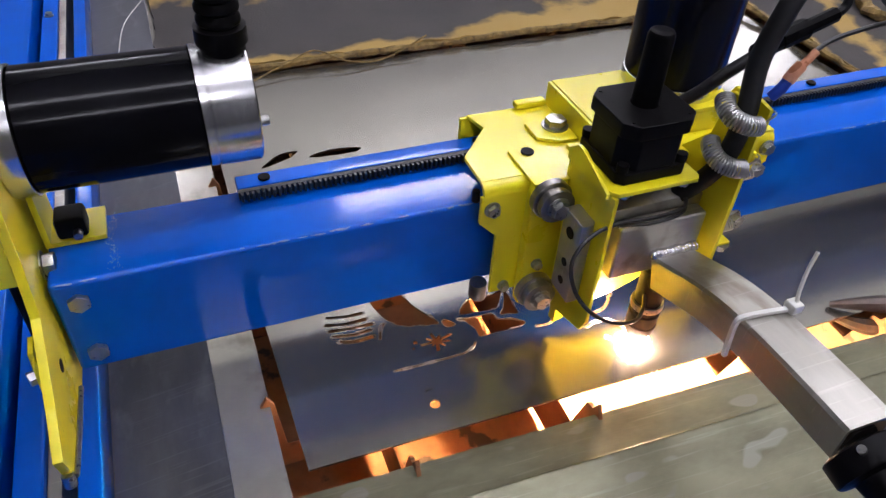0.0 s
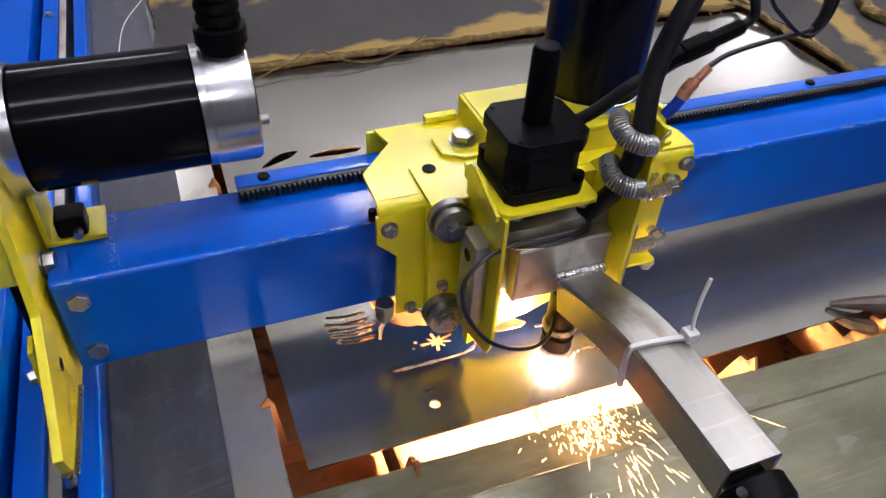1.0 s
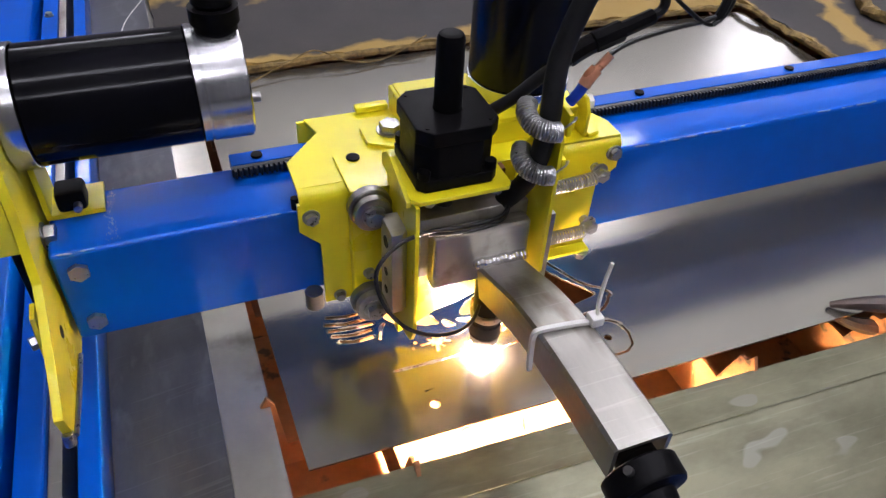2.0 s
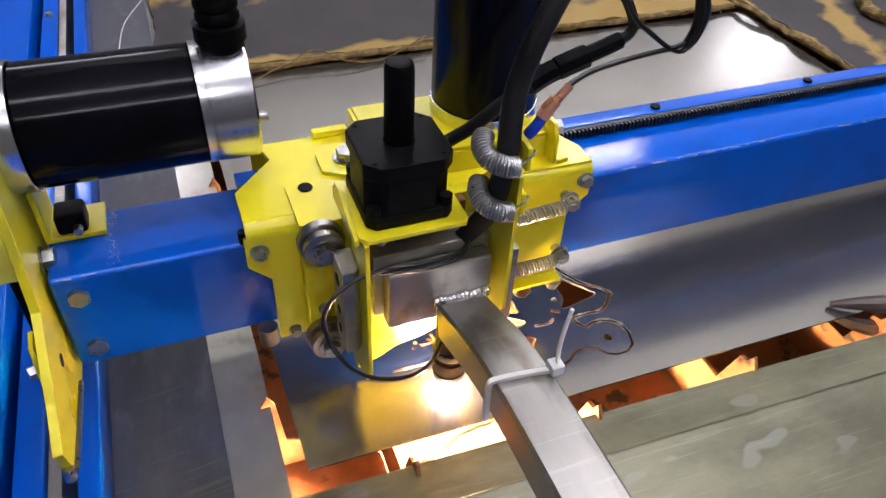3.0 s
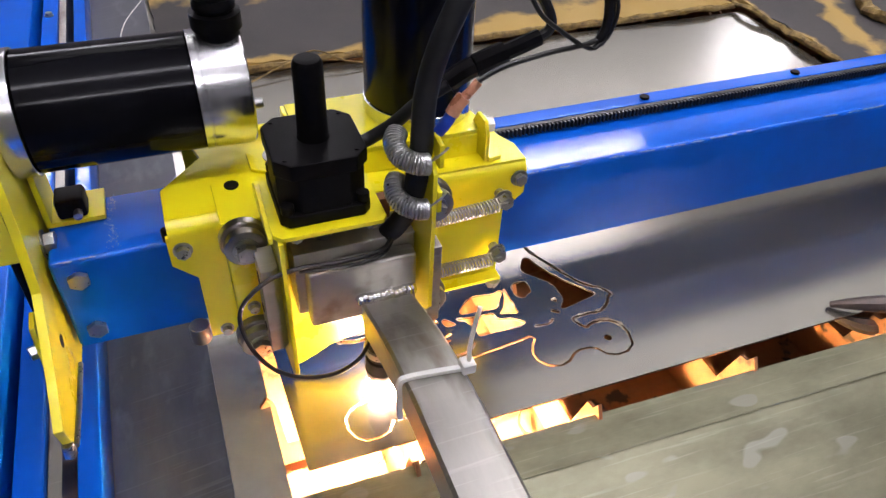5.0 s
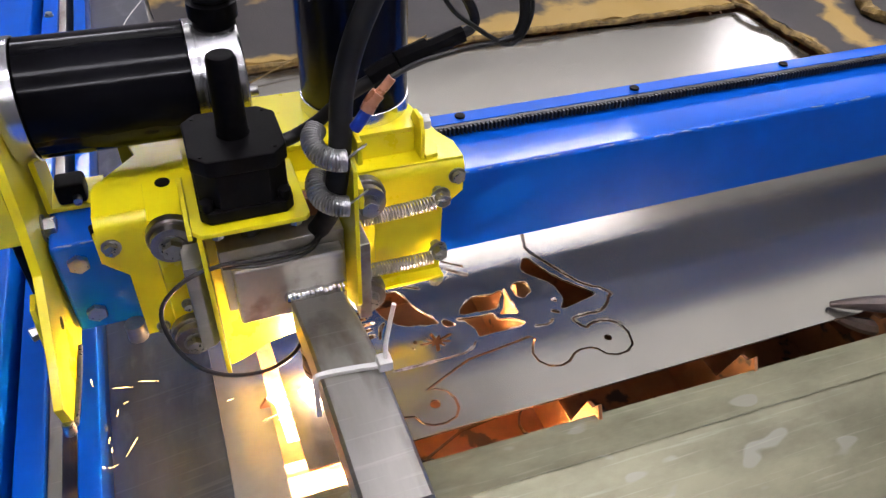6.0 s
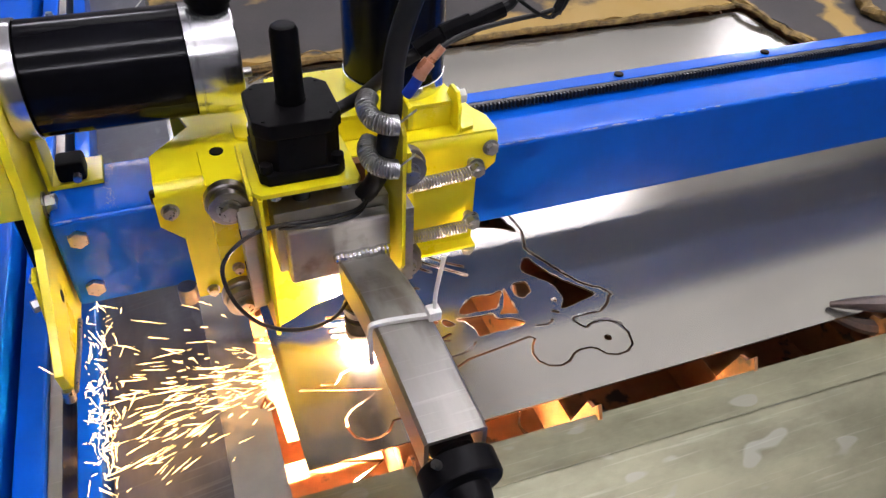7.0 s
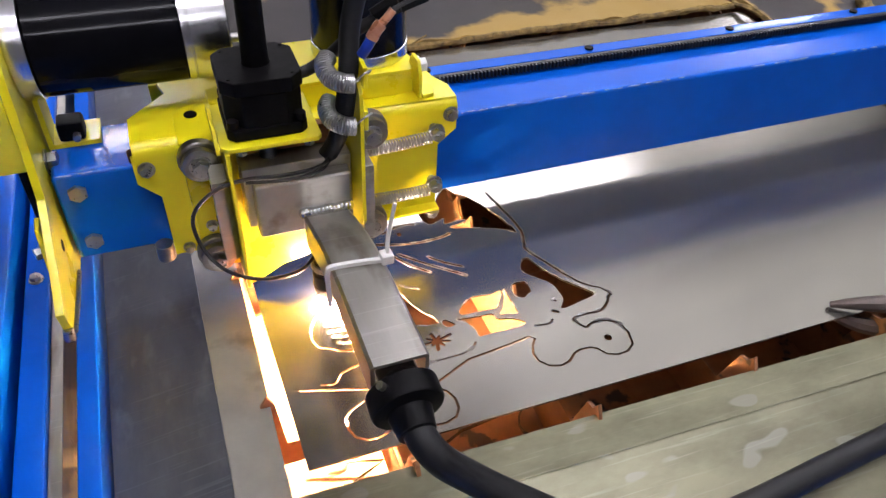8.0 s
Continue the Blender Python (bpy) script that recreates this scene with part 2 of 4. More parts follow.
def coil(pts, R, r, turns, per=12, n=6, bm=None):
    """A spring wound round a path."""
    line = smooth_path(pts, 16)
    total, path, up = turns * per, [], None
    for i in range(total + 1):
        s = i / total * (len(line) - 1)
        k = min(int(s), len(line) - 2)
        p = line[k].lerp(line[k + 1], s - k)
        d = (line[k + 1] - line[k]).normalized()
        if up is None:
            up = d.orthogonal().normalized()
        up = (up - d * up.dot(d)).normalized()
        a = 2 * math.pi * i / per
        path.append(p + R * (math.cos(a) * up + math.sin(a) * d.cross(up)))
    return sweep(path, r, n, bm)


def hex_head(p, axis, r, h, bm=None, washer=True):
    """A hexagon bolt head on its washer."""
    p, a = Vector(p), Vector(axis).normalized()
    if washer:
        bm = rod(p, p + a * 0.0012, r * 1.25, 24, bm=bm)
        p = p + a * 0.0012
    return rod(p, p + a * h, r, 6, bevel=h * 0.14, bm=bm)


# ---- way of the torch: seconds, along the beam, along the rails ----
PATH = (
    (0, 0.0818, -0.0361), (0.1, 0.0738, -0.0419), (0.2, 0.0637, -0.0428), (0.3, 0.0545, -0.0392), (0.4, 0.0496, -0.0312),
    (0.5, 0.0446, -0.0281), (0.6, 0.0348, -0.0275), (0.7, 0.0283, -0.0295), (0.8, 0.0206, -0.0358), (0.9, 0.0120, -0.0380),
    (1, 0.0021, -0.0351), (1.1, -0.0044, -0.0274), (1.2, -0.0053, -0.0184), (1.3, -0.0014, -0.0099), (1.4, 0.0038, -0.0040),
    (1.5, 0.0000, -0.0001), (1.6, -0.0095, -0.0015), (1.7, -0.0194, -0.0028), (2.15, -0.0595, -0.0070), (2.8, -0.1047, -0.0265),
    (2.9, -0.0963, -0.0266), (3, -0.0886, -0.0312), (3.1, -0.0846, -0.0403), (3.2, -0.0852, -0.0497), (3.3, -0.0901, -0.0570),
    (3.4, -0.0999, -0.0598), (3.5, -0.1094, -0.0588), (3.6, -0.1171, -0.0543), (3.7, -0.1208, -0.0467), (3.8, -0.1282, -0.0450),
    (3.9, -0.1370, -0.0448), (4, -0.1428, -0.0527), (4.1, -0.1511, -0.0556), (4.2, -0.1607, -0.0551), (4.3, -0.1684, -0.0495),
    (4.4, -0.1715, -0.0409), (4.5, -0.1709, -0.0311), (4.6, -0.1649, -0.0247), (4.7, -0.1558, -0.0209), (5.02, -0.1365, -0.0128),
    (5.4, -0.1690, -0.0030), (5.8, -0.1985, 0.0062), (5.9, -0.1901, 0.0061), (6, -0.1813, 0.0038), (6.1, -0.1727, 0.0009),
    (6.2, -0.1683, 0.0049), (6.3, -0.1633, 0.0120), (6.4, -0.1544, 0.0151), (6.5, -0.1458, 0.0171), (6.6, -0.1400, 0.0184),
    (6.7, -0.1328, 0.0223), (6.8, -0.1272, 0.0276), (6.9, -0.1317, 0.0321), (7, -0.1408, 0.0318), (7.1, -0.1501, 0.0334),
    (7.2, -0.1581, 0.0358), (7.3, -0.1650, 0.0410), (7.4, -0.1734, 0.0451), (7.5, -0.1769, 0.0537), (7.6, -0.1765, 0.0617),
    (7.7, -0.1736, 0.0702), (7.8, -0.1686, 0.0782), (7.9, -0.1611, 0.0845), (8, -0.1529, 0.0898),
)


# ---- room ----
def room():
    single("floor", box((-4, -4, -0.95), (6, 6, -0.85)), CONCRETE, "grey concrete workshop floor", "floor", kind="structure")
    # north wall's colour holds a lit wall's brightness; the others are darkened against fill
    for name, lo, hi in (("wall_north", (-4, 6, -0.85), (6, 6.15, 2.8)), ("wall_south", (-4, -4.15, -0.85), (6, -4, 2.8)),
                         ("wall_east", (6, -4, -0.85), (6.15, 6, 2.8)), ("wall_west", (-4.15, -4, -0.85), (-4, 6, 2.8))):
        single(name, box(lo, hi), LIT_WALL if name == "wall_north" else DIM_WALL, "plain workshop wall out of view, tone set for reflections and fill", "wall", kind="structure")
    single("ceiling", box((-4, -4, 2.8), (6, 6, 2.9)), CEILING_PAINT, "plain pale workshop ceiling", "ceiling", kind="structure")
    proto = thing("ceiling_light", "white fluorescent ceiling light with three glowing tubes", "ceiling light", "ceiling lights")
    part("housing", prism([(-0.03, 0.06), (0.03, 0.06), (0.034, 0.0), (-0.034, 0.0)], "x", -0.51, 0.51), LAMP_WHITE, proto)
    for x in (-0.3, 0.3):
        part("hanger", rod((x, 0, 0.06), (x, 0, 0.36), 0.004, 8), LAMP_WHITE, proto)
    for y in (-0.08, 0.0, 0.08):
        part("tube", rod((-0.49, y, -0.024), (0.49, y, -0.024), 0.021, 12), TUBE_GLOW, proto, "glowing white tube")
    # (0.75, 0.25), (2.1, 0.3) and (2.1, -2.3) are unseen lamps added as fill
    places = [(1.0, 2.96), (2.03, 2.92), (2.1, -2.3), (-0.75, 4.1), (-0.55, -0.55), (0.8, -0.55), (-0.4, -2.3), (0.75, 0.25), (2.1, 0.3), (4.85, 4.4)]
    proto.matrix_basis = pose(places[0][0], places[0][1], 2.44)
    for x, y in places[1:]:
        copy_thing(proto, pose(x, y, 2.44))

    # unseen glowing panels, added so the sheet mirrors a brighter ceiling
    lit = thing("added_glow_panel", "square glowing panel added out of view to brighten reflections", "ceiling light", "panel lights")
    part("panel_frame", box((-0.47, -0.47, 0.02), (0.47, 0.47, 0.06), 0.005), LAMP_WHITE, lit)
    part("diffuser", box((-0.45, -0.45, 0.008), (0.45, 0.45, 0.0198), 0.003), FILL_GLOW, lit, "softly glowing face of the added panel")
    spots = [(x, y) for x in (1.55, 2.5, 3.45, 4.4) for y in (0.95, 1.9)] + [(-0.38, 2.45), (0.57, 2.45)] + [(x, y) for x in (0.6, 1.55, 2.5, 3.45, 4.4, 5.35) for y in (3.95, 4.9)]
    lit.matrix_basis = pose(spots[0][0], spots[0][1], 2.74)
    for x, y in spots[1:]:
        copy_thing(lit, pose(x, y, 2.74))


room()


# ---- cutting table ----
def sheet(outline, holes, z0, z1):
    """A plate with openings through it."""
    bm = bmesh.new()
    loops = []
    for ring in [outline] + holes:
        vs = [bm.verts.new((x, y, z1)) for x, y in ring]
        loops.append(vs)
        for a, b in zip(vs, vs[1:] + vs[:1]):
            bm.edges.new((a, b))
    bmesh.ops.triangle_fill(bm, use_beauty=True, use_dissolve=False, edges=bm.edges[:], normal=(0, 0, 1))
    low = {v: bm.verts.new((v.co.x, v.co.y, z0)) for v in list(bm.verts)}
    for f in list(bm.faces):
        bm.faces.new([low[v] for v in reversed(f.verts)])
    for vs in loops:
        for a, b in zip(vs, vs[1:] + vs[:1]):
            bm.faces.new((a, b, low[b], low[a]))
    return bm


def slot(points, w):
    """Both sides of a cut of width w along points."""
    pts = [Vector(p) for p in points]
    left, right = [], []
    for i, p in enumerate(pts):
        d = (pts[min(i + 1, len(pts) - 1)] - pts[max(i - 1, 0)]).normalized()
        s = Vector((-d.y, d.x)) * w / 2
        left.append(p + s)
        right.append(p - s)
    return left, right


def ring(x, y, r, n=18, a0=0.0):
    return [(x + r * math.cos(a0 + 2 * math.pi * i / n), y + r * math.sin(a0 + 2 * math.pi * i / n)) for i in range(n)]


def wavy(pts, amount, step=5, seed=0):
    """A closed outline rounded through its corners, a little uneven."""
    p = [Vector((*q, 0)) for q in pts]
    out = []
    n = len(p)
    for i in range(n):
        a, b, c, d = p[i - 1], p[i], p[(i + 1) % n], p[(i + 2) % n]
        for k in range(step):
            t = k / step
            q = 0.5 * ((2 * b) + (c - a) * t + (2 * a - 5 * b + 4 * c - d) * t * t + (3 * b - a - 3 * c + d) * t ** 3)
            j = noise.noise_vector(q * 160 + Vector((seed, 0, 0))) * amount
            out.append((q.x + j.x, q.y + j.y))
    return out


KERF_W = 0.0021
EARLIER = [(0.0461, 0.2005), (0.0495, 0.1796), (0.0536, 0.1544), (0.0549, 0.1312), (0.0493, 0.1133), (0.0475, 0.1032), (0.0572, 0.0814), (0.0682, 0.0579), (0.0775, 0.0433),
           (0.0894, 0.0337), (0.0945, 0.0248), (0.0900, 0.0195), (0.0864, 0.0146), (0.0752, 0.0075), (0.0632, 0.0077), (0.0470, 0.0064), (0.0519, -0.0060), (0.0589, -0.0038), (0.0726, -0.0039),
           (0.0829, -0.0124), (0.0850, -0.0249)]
FIRST = [(t, x, y) for t, x, y in PATH if t <= 5.8]
SECOND = [(t, x, y + (0.0026 if t < 6.15 else 0)) for t, x, y in PATH if t >= 6.0]


def workpiece():
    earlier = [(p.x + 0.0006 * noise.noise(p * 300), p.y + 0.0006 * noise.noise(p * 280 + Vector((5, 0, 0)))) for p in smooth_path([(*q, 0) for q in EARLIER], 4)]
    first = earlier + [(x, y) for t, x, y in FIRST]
    holes = []
    fill = []
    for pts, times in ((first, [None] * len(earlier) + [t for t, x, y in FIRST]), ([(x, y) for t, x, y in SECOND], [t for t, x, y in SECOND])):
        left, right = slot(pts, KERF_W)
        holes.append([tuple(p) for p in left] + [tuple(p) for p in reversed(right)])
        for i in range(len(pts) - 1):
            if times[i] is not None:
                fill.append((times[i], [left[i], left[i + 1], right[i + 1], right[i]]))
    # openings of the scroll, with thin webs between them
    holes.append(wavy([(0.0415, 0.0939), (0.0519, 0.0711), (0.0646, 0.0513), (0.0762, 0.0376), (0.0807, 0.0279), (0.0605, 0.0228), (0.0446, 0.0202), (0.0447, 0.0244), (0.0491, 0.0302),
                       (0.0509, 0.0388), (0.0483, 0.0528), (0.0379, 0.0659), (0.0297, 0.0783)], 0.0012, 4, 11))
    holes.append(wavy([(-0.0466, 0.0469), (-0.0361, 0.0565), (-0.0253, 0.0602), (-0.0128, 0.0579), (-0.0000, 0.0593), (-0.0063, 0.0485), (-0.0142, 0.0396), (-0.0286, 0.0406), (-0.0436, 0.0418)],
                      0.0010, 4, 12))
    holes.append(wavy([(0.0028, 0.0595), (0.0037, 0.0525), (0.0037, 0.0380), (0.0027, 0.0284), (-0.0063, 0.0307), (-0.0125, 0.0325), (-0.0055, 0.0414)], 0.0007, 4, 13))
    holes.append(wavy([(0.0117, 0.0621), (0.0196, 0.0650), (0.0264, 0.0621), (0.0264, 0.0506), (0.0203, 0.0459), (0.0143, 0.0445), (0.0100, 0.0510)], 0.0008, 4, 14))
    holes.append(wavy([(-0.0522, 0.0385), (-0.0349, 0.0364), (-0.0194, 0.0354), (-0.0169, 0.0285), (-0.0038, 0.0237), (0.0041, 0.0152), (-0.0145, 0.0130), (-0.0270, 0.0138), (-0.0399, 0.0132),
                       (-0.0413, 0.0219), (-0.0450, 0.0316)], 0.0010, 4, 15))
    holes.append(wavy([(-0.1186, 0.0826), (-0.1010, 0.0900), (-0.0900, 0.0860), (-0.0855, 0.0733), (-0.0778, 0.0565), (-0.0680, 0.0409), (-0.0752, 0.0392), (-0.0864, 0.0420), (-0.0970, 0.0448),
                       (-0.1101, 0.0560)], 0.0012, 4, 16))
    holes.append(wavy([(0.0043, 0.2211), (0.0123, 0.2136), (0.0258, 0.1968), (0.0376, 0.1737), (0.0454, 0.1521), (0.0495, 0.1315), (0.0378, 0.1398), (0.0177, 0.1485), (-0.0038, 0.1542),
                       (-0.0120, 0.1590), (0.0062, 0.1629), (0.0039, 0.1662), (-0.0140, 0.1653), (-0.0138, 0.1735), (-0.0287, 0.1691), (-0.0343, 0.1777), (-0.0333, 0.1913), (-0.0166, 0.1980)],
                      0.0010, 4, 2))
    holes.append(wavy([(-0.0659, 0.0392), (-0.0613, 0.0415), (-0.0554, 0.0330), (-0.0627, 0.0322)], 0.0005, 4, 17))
    # small star
    star = []
    arms = [0.0150, 0.0085, 0.0125, 0.0100, 0.0140, 0.0075, 0.0130, 0.0095, 0.0115]
    for i in range(27):
        a = math.radians(360 / 27 * i + 14)
        r = 0.0042 if i % 3 == 2 else arms[i // 3] * (1.0 if i % 3 == 0 else 0.93)
        star.append((-0.0775 + r * math.cos(a) * 1.1, 0.0200 + r * math.sin(a) * 0.85))
    holes.append(ring(-0.0955, 0.0245, 0.0022, 5))
    holes.append(ring(-0.0990, 0.0185, 0.0015, 5))
    holes.append(star)
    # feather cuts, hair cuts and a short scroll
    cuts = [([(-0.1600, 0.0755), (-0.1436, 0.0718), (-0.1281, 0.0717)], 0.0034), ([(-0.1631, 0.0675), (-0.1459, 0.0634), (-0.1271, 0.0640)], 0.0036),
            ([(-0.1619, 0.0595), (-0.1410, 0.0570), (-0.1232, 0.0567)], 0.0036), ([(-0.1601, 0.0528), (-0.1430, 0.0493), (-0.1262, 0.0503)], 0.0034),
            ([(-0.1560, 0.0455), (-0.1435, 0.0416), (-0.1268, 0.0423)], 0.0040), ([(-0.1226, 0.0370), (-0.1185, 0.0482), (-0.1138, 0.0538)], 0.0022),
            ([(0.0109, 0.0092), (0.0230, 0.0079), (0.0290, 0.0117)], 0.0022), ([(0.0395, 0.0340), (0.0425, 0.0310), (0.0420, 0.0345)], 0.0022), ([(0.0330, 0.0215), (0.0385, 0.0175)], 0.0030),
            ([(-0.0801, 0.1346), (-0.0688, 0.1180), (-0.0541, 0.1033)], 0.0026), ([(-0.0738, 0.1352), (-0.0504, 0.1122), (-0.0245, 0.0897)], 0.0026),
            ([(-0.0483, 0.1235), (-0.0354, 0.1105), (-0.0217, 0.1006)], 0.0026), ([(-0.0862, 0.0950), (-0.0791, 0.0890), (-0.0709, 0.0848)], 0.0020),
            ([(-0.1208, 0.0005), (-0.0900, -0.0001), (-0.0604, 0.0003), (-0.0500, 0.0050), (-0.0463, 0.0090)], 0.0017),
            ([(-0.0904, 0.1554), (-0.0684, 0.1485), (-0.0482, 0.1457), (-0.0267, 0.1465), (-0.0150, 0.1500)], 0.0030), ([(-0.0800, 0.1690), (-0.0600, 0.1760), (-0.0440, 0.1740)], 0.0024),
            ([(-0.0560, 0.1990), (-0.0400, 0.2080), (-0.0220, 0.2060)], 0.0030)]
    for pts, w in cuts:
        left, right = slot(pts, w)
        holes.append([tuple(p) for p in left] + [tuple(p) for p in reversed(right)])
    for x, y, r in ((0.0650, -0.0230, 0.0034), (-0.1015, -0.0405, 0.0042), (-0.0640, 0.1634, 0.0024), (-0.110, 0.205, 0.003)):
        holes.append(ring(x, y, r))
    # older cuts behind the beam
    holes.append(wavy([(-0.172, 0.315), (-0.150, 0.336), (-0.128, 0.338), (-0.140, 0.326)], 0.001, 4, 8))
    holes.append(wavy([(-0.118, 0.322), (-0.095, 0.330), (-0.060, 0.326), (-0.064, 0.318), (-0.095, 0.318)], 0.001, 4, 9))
    outline = [(-0.2075, -0.0655), (0.30, -0.0705), (0.640, -0.075), (0.640, 0.528), (-0.214, 0.534), (-0.2115, 0.10)]
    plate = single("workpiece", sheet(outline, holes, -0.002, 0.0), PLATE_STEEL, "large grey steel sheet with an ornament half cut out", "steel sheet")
    # beads of slag along the finished cut and round the openings
    bm = bmesh.new()
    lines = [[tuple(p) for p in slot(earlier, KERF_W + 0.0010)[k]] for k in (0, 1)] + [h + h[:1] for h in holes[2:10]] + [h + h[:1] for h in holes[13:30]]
    for j, line in enumerate(lines):
        pts = smooth_path([(x, y, 0) for x, y in line], 3)
        radii = [0.00016 + 0.0016 * max(0.0, noise.noise(p * 130 + Vector((9 * j, 0, 0)))) for p in pts]
        sweep(pts, 0, 5, bm, radii)
    tagged(part("slag_bead", bm, SLAG, plate, "ragged bright slag beads along the finished cuts"), kind="stuff")
    slivers = []
    for i, (t, quad) in enumerate(fill):
        c = sum(quad, Vector((0, 0))) / 4
        bm = prism([tuple(p - c) for p in quad], "z", -0.002, 0.0)
        ob = single("steel_sliver", bm, PLATE_STEEL, "thin sliver of grey sheet steel along the cutting line", "steel sliver", "slivers along the cutting line")
        ob.matrix_basis = pose(c.x, c.y, 0)
        slivers.append((t, ob, c))
    return slivers


SLIVERS = workpiece()


def table():
    t = thing("cutting_table", "blue plasma cutting table with bent steel border panels", "cutting table")
    # border panels, folded along a crease
    part("front_panel", prism([(-0.0865, -0.006), (-0.1205, -0.006), (-0.1225, -0.0052), (-0.1245, -0.0064), (-0.215, -0.026), (-0.215, -0.029), (-0.123, -0.009), (-0.0865, -0.009)], "x", -0.2225, 1.2),
         PANEL_STEEL, t, "pale galvanised front panel, scratched").matrix_basis = pose(0, 0, 0, 0, 0, -1.6)
    part("left_ledge", prism([(-0.2225, -0.006), (-0.2600, -0.006), (-0.2600, -0.009), (-0.2225, -0.009)], "y", -0.6, 1.3), LIT_LEDGE, t, "flat inner ledge of bare steel, bright reflection put into its colour")
    part("left_panel", prism([(-0.2602, -0.006), (-0.341, -0.020), (-0.341, -0.023), (-0.2602, -0.009)], "y", -0.6, 1.3), DIM_SLOPE, t, "dull stained side panel, dark reflection put into its grey")
    part("pan", box((-0.24, -0.2, -0.122), (1.2, 1.2, -0.112)), RUST, t, "brown heat-stained tray")
    for lo, hi in (((-0.245, -0.25, -0.16), (-0.240, 1.2, -0.009)), ((-0.24, -0.115, -0.16), (1.2, -0.110, -0.012))):
        part("tray_wall", box(lo, hi), RUST, t)
    # slats on edge, with hooked ends
    for i in range(9):
        x = -0.133 + 0.1515 * i
        bm = prism([(-0.104, -0.012), (-0.093, -0.006), (-0.087, 0.006), (-0.082, -0.004), (-0.074, -0.006), (-0.068, -0.026), (-0.061, -0.050), (-0.022, -0.050), (-0.012, -0.030), (-0.006, -0.006)]
                   + [(0.0045 * k, -0.004 - 0.020 * abs(math.sin(0.0045 * k / 0.036 * math.pi + 0.35 * i)) ** 0.7) for k in range(1, 150)] + [(1.1, -0.004), (1.1, -0.105), (-0.104, -0.105)], "x", x - 0.0016, x + 0.0016)
        part("slat", bm, RUST, t)
    for i in range(7):
        y = 0.0045 + 0.1515 * i
        bm = prism([(-0.234, -0.012), (-0.229, -0.004), (-0.2245, 0.004), (-0.219, -0.006), (-0.214, -0.060), (1.1, -0.060), (1.1, -0.09), (-0.234, -0.09)], "y", y - 0.0015, y + 0.0015)
        part("cross_slat", bm, RUST, t)
    # side rail in its layers
    part("rail", box((-0.3605, -0.7, -0.10), (-0.3440, 1.6, 0.001), 0.0025), BLUE, t, "glossy blue side rail")
    # black boxes in both slots put the gaps' shade into colour
    part("slot_dark", box((-0.3705, -0.7, -0.12), (-0.3607, 1.6, -0.09)), MATT_BLACK, t)
    part("track", box((-0.3805, -0.7, -0.10), (-0.3707, 1.6, -0.003), 0.001), ALU, t, "bare steel track")
    part("outer_rail", box((-0.4020, -0.7, -0.10), (-0.3807, 1.6, 0.002), 0.003), BLUE, t)
    part("outer_slot_dark", box((-0.4085, -0.7, -0.10), (-0.4022, 1.6, -0.03)), MATT_BLACK, t)
    part("side_beam", box((-0.52, -0.7, -0.10), (-0.4087, 1.6, 0.02), 0.004), BLUE, t)
    part("front_rail", box((-0.2, -0.33, -0.10), (1.3, -0.226, -0.03), 0.004), BLUE, t)
    for y in (0.56, 0.78, 0.20):
        part("rail_bolt", hex_head((-0.392, y, 0.002), (0, 0, 1), 0.005, 0.004), ZINC, t)
    for x, y in ((-0.42, -0.45), (1.15, -0.3), (-0.42, 1.4), (1.15, 1.4)):
        part("leg", box((x - 0.04, y - 0.04, -0.85), (x + 0.04, y + 0.04, -0.10), 0.004), BLUE, t)
    return t


table()


def mat_sheet(name, xs, ys, scorch, label):
    """A thick felt mat, charred along its border, a little wavy."""
    bm = bmesh.new()
    nx, ny = 70, 40
    top = [[None] * (ny + 1) for _ in range(nx + 1)]
    for i in range(nx + 1):
        for j in range(ny + 1):
            x = xs[0] + (xs[1] - xs[0]) * i / nx
            y = ys[0] + (ys[1] - ys[0]) * j / ny
            w = noise.noise(Vector((x * 9, y * 9, 3)))
            ragged = 0.007 * noise.noise(Vector((x * 26, y * 26, 7))) + 0.003 * noise.noise(Vector((x * 90, y * 90, 1)))
            dx = ragged if i in (0, nx) else 0
            dy = ragged if j in (0, ny) else 0
            edge = min(i, nx - i, j * 1.5, ny - j)
            top[i][j] = bm.verts.new((x + dx, y + dy, 0.012 + 0.004 * w + (0.004 * noise.noise(Vector((x * 40, y * 40, 0))) if edge < 2 else 0)))
    for i in range(nx):
        for j in range(ny):
            bm.faces.new((top[i][j], top[i + 1][j], top[i + 1][j + 1], top[i][j + 1]))
    rim = [top[i][0] for i in range(nx + 1)] + [top[nx][j] for j in range(1, ny + 1)] + [top[i][ny] for i in range(nx - 1, -1, -1)] + [top[0][j] for j in range(ny - 1, 0, -1)]
    low = [bm.verts.new((v.co.x + 0.004 * noise.noise(v.co * 50), v.co.y + 0.004 * noise.noise(v.co * 60), 0.002)) for v in rim]
    for k in range(len(rim)):
        j = (k + 1) % len(rim)
        bm.faces.new((rim[j], rim[k], low[k], low[j]))
    bm.verts.index_update()
    values = [scorch(v.co.x, v.co.y) for v in bm.verts]
    ob = single(name, bm, FELT, label, "welding mat", "felt mats")
    at = ob.data.attributes.new("scorch", "FLOAT", "POINT")
    at.data.foreach_set("value", values)
    return ob


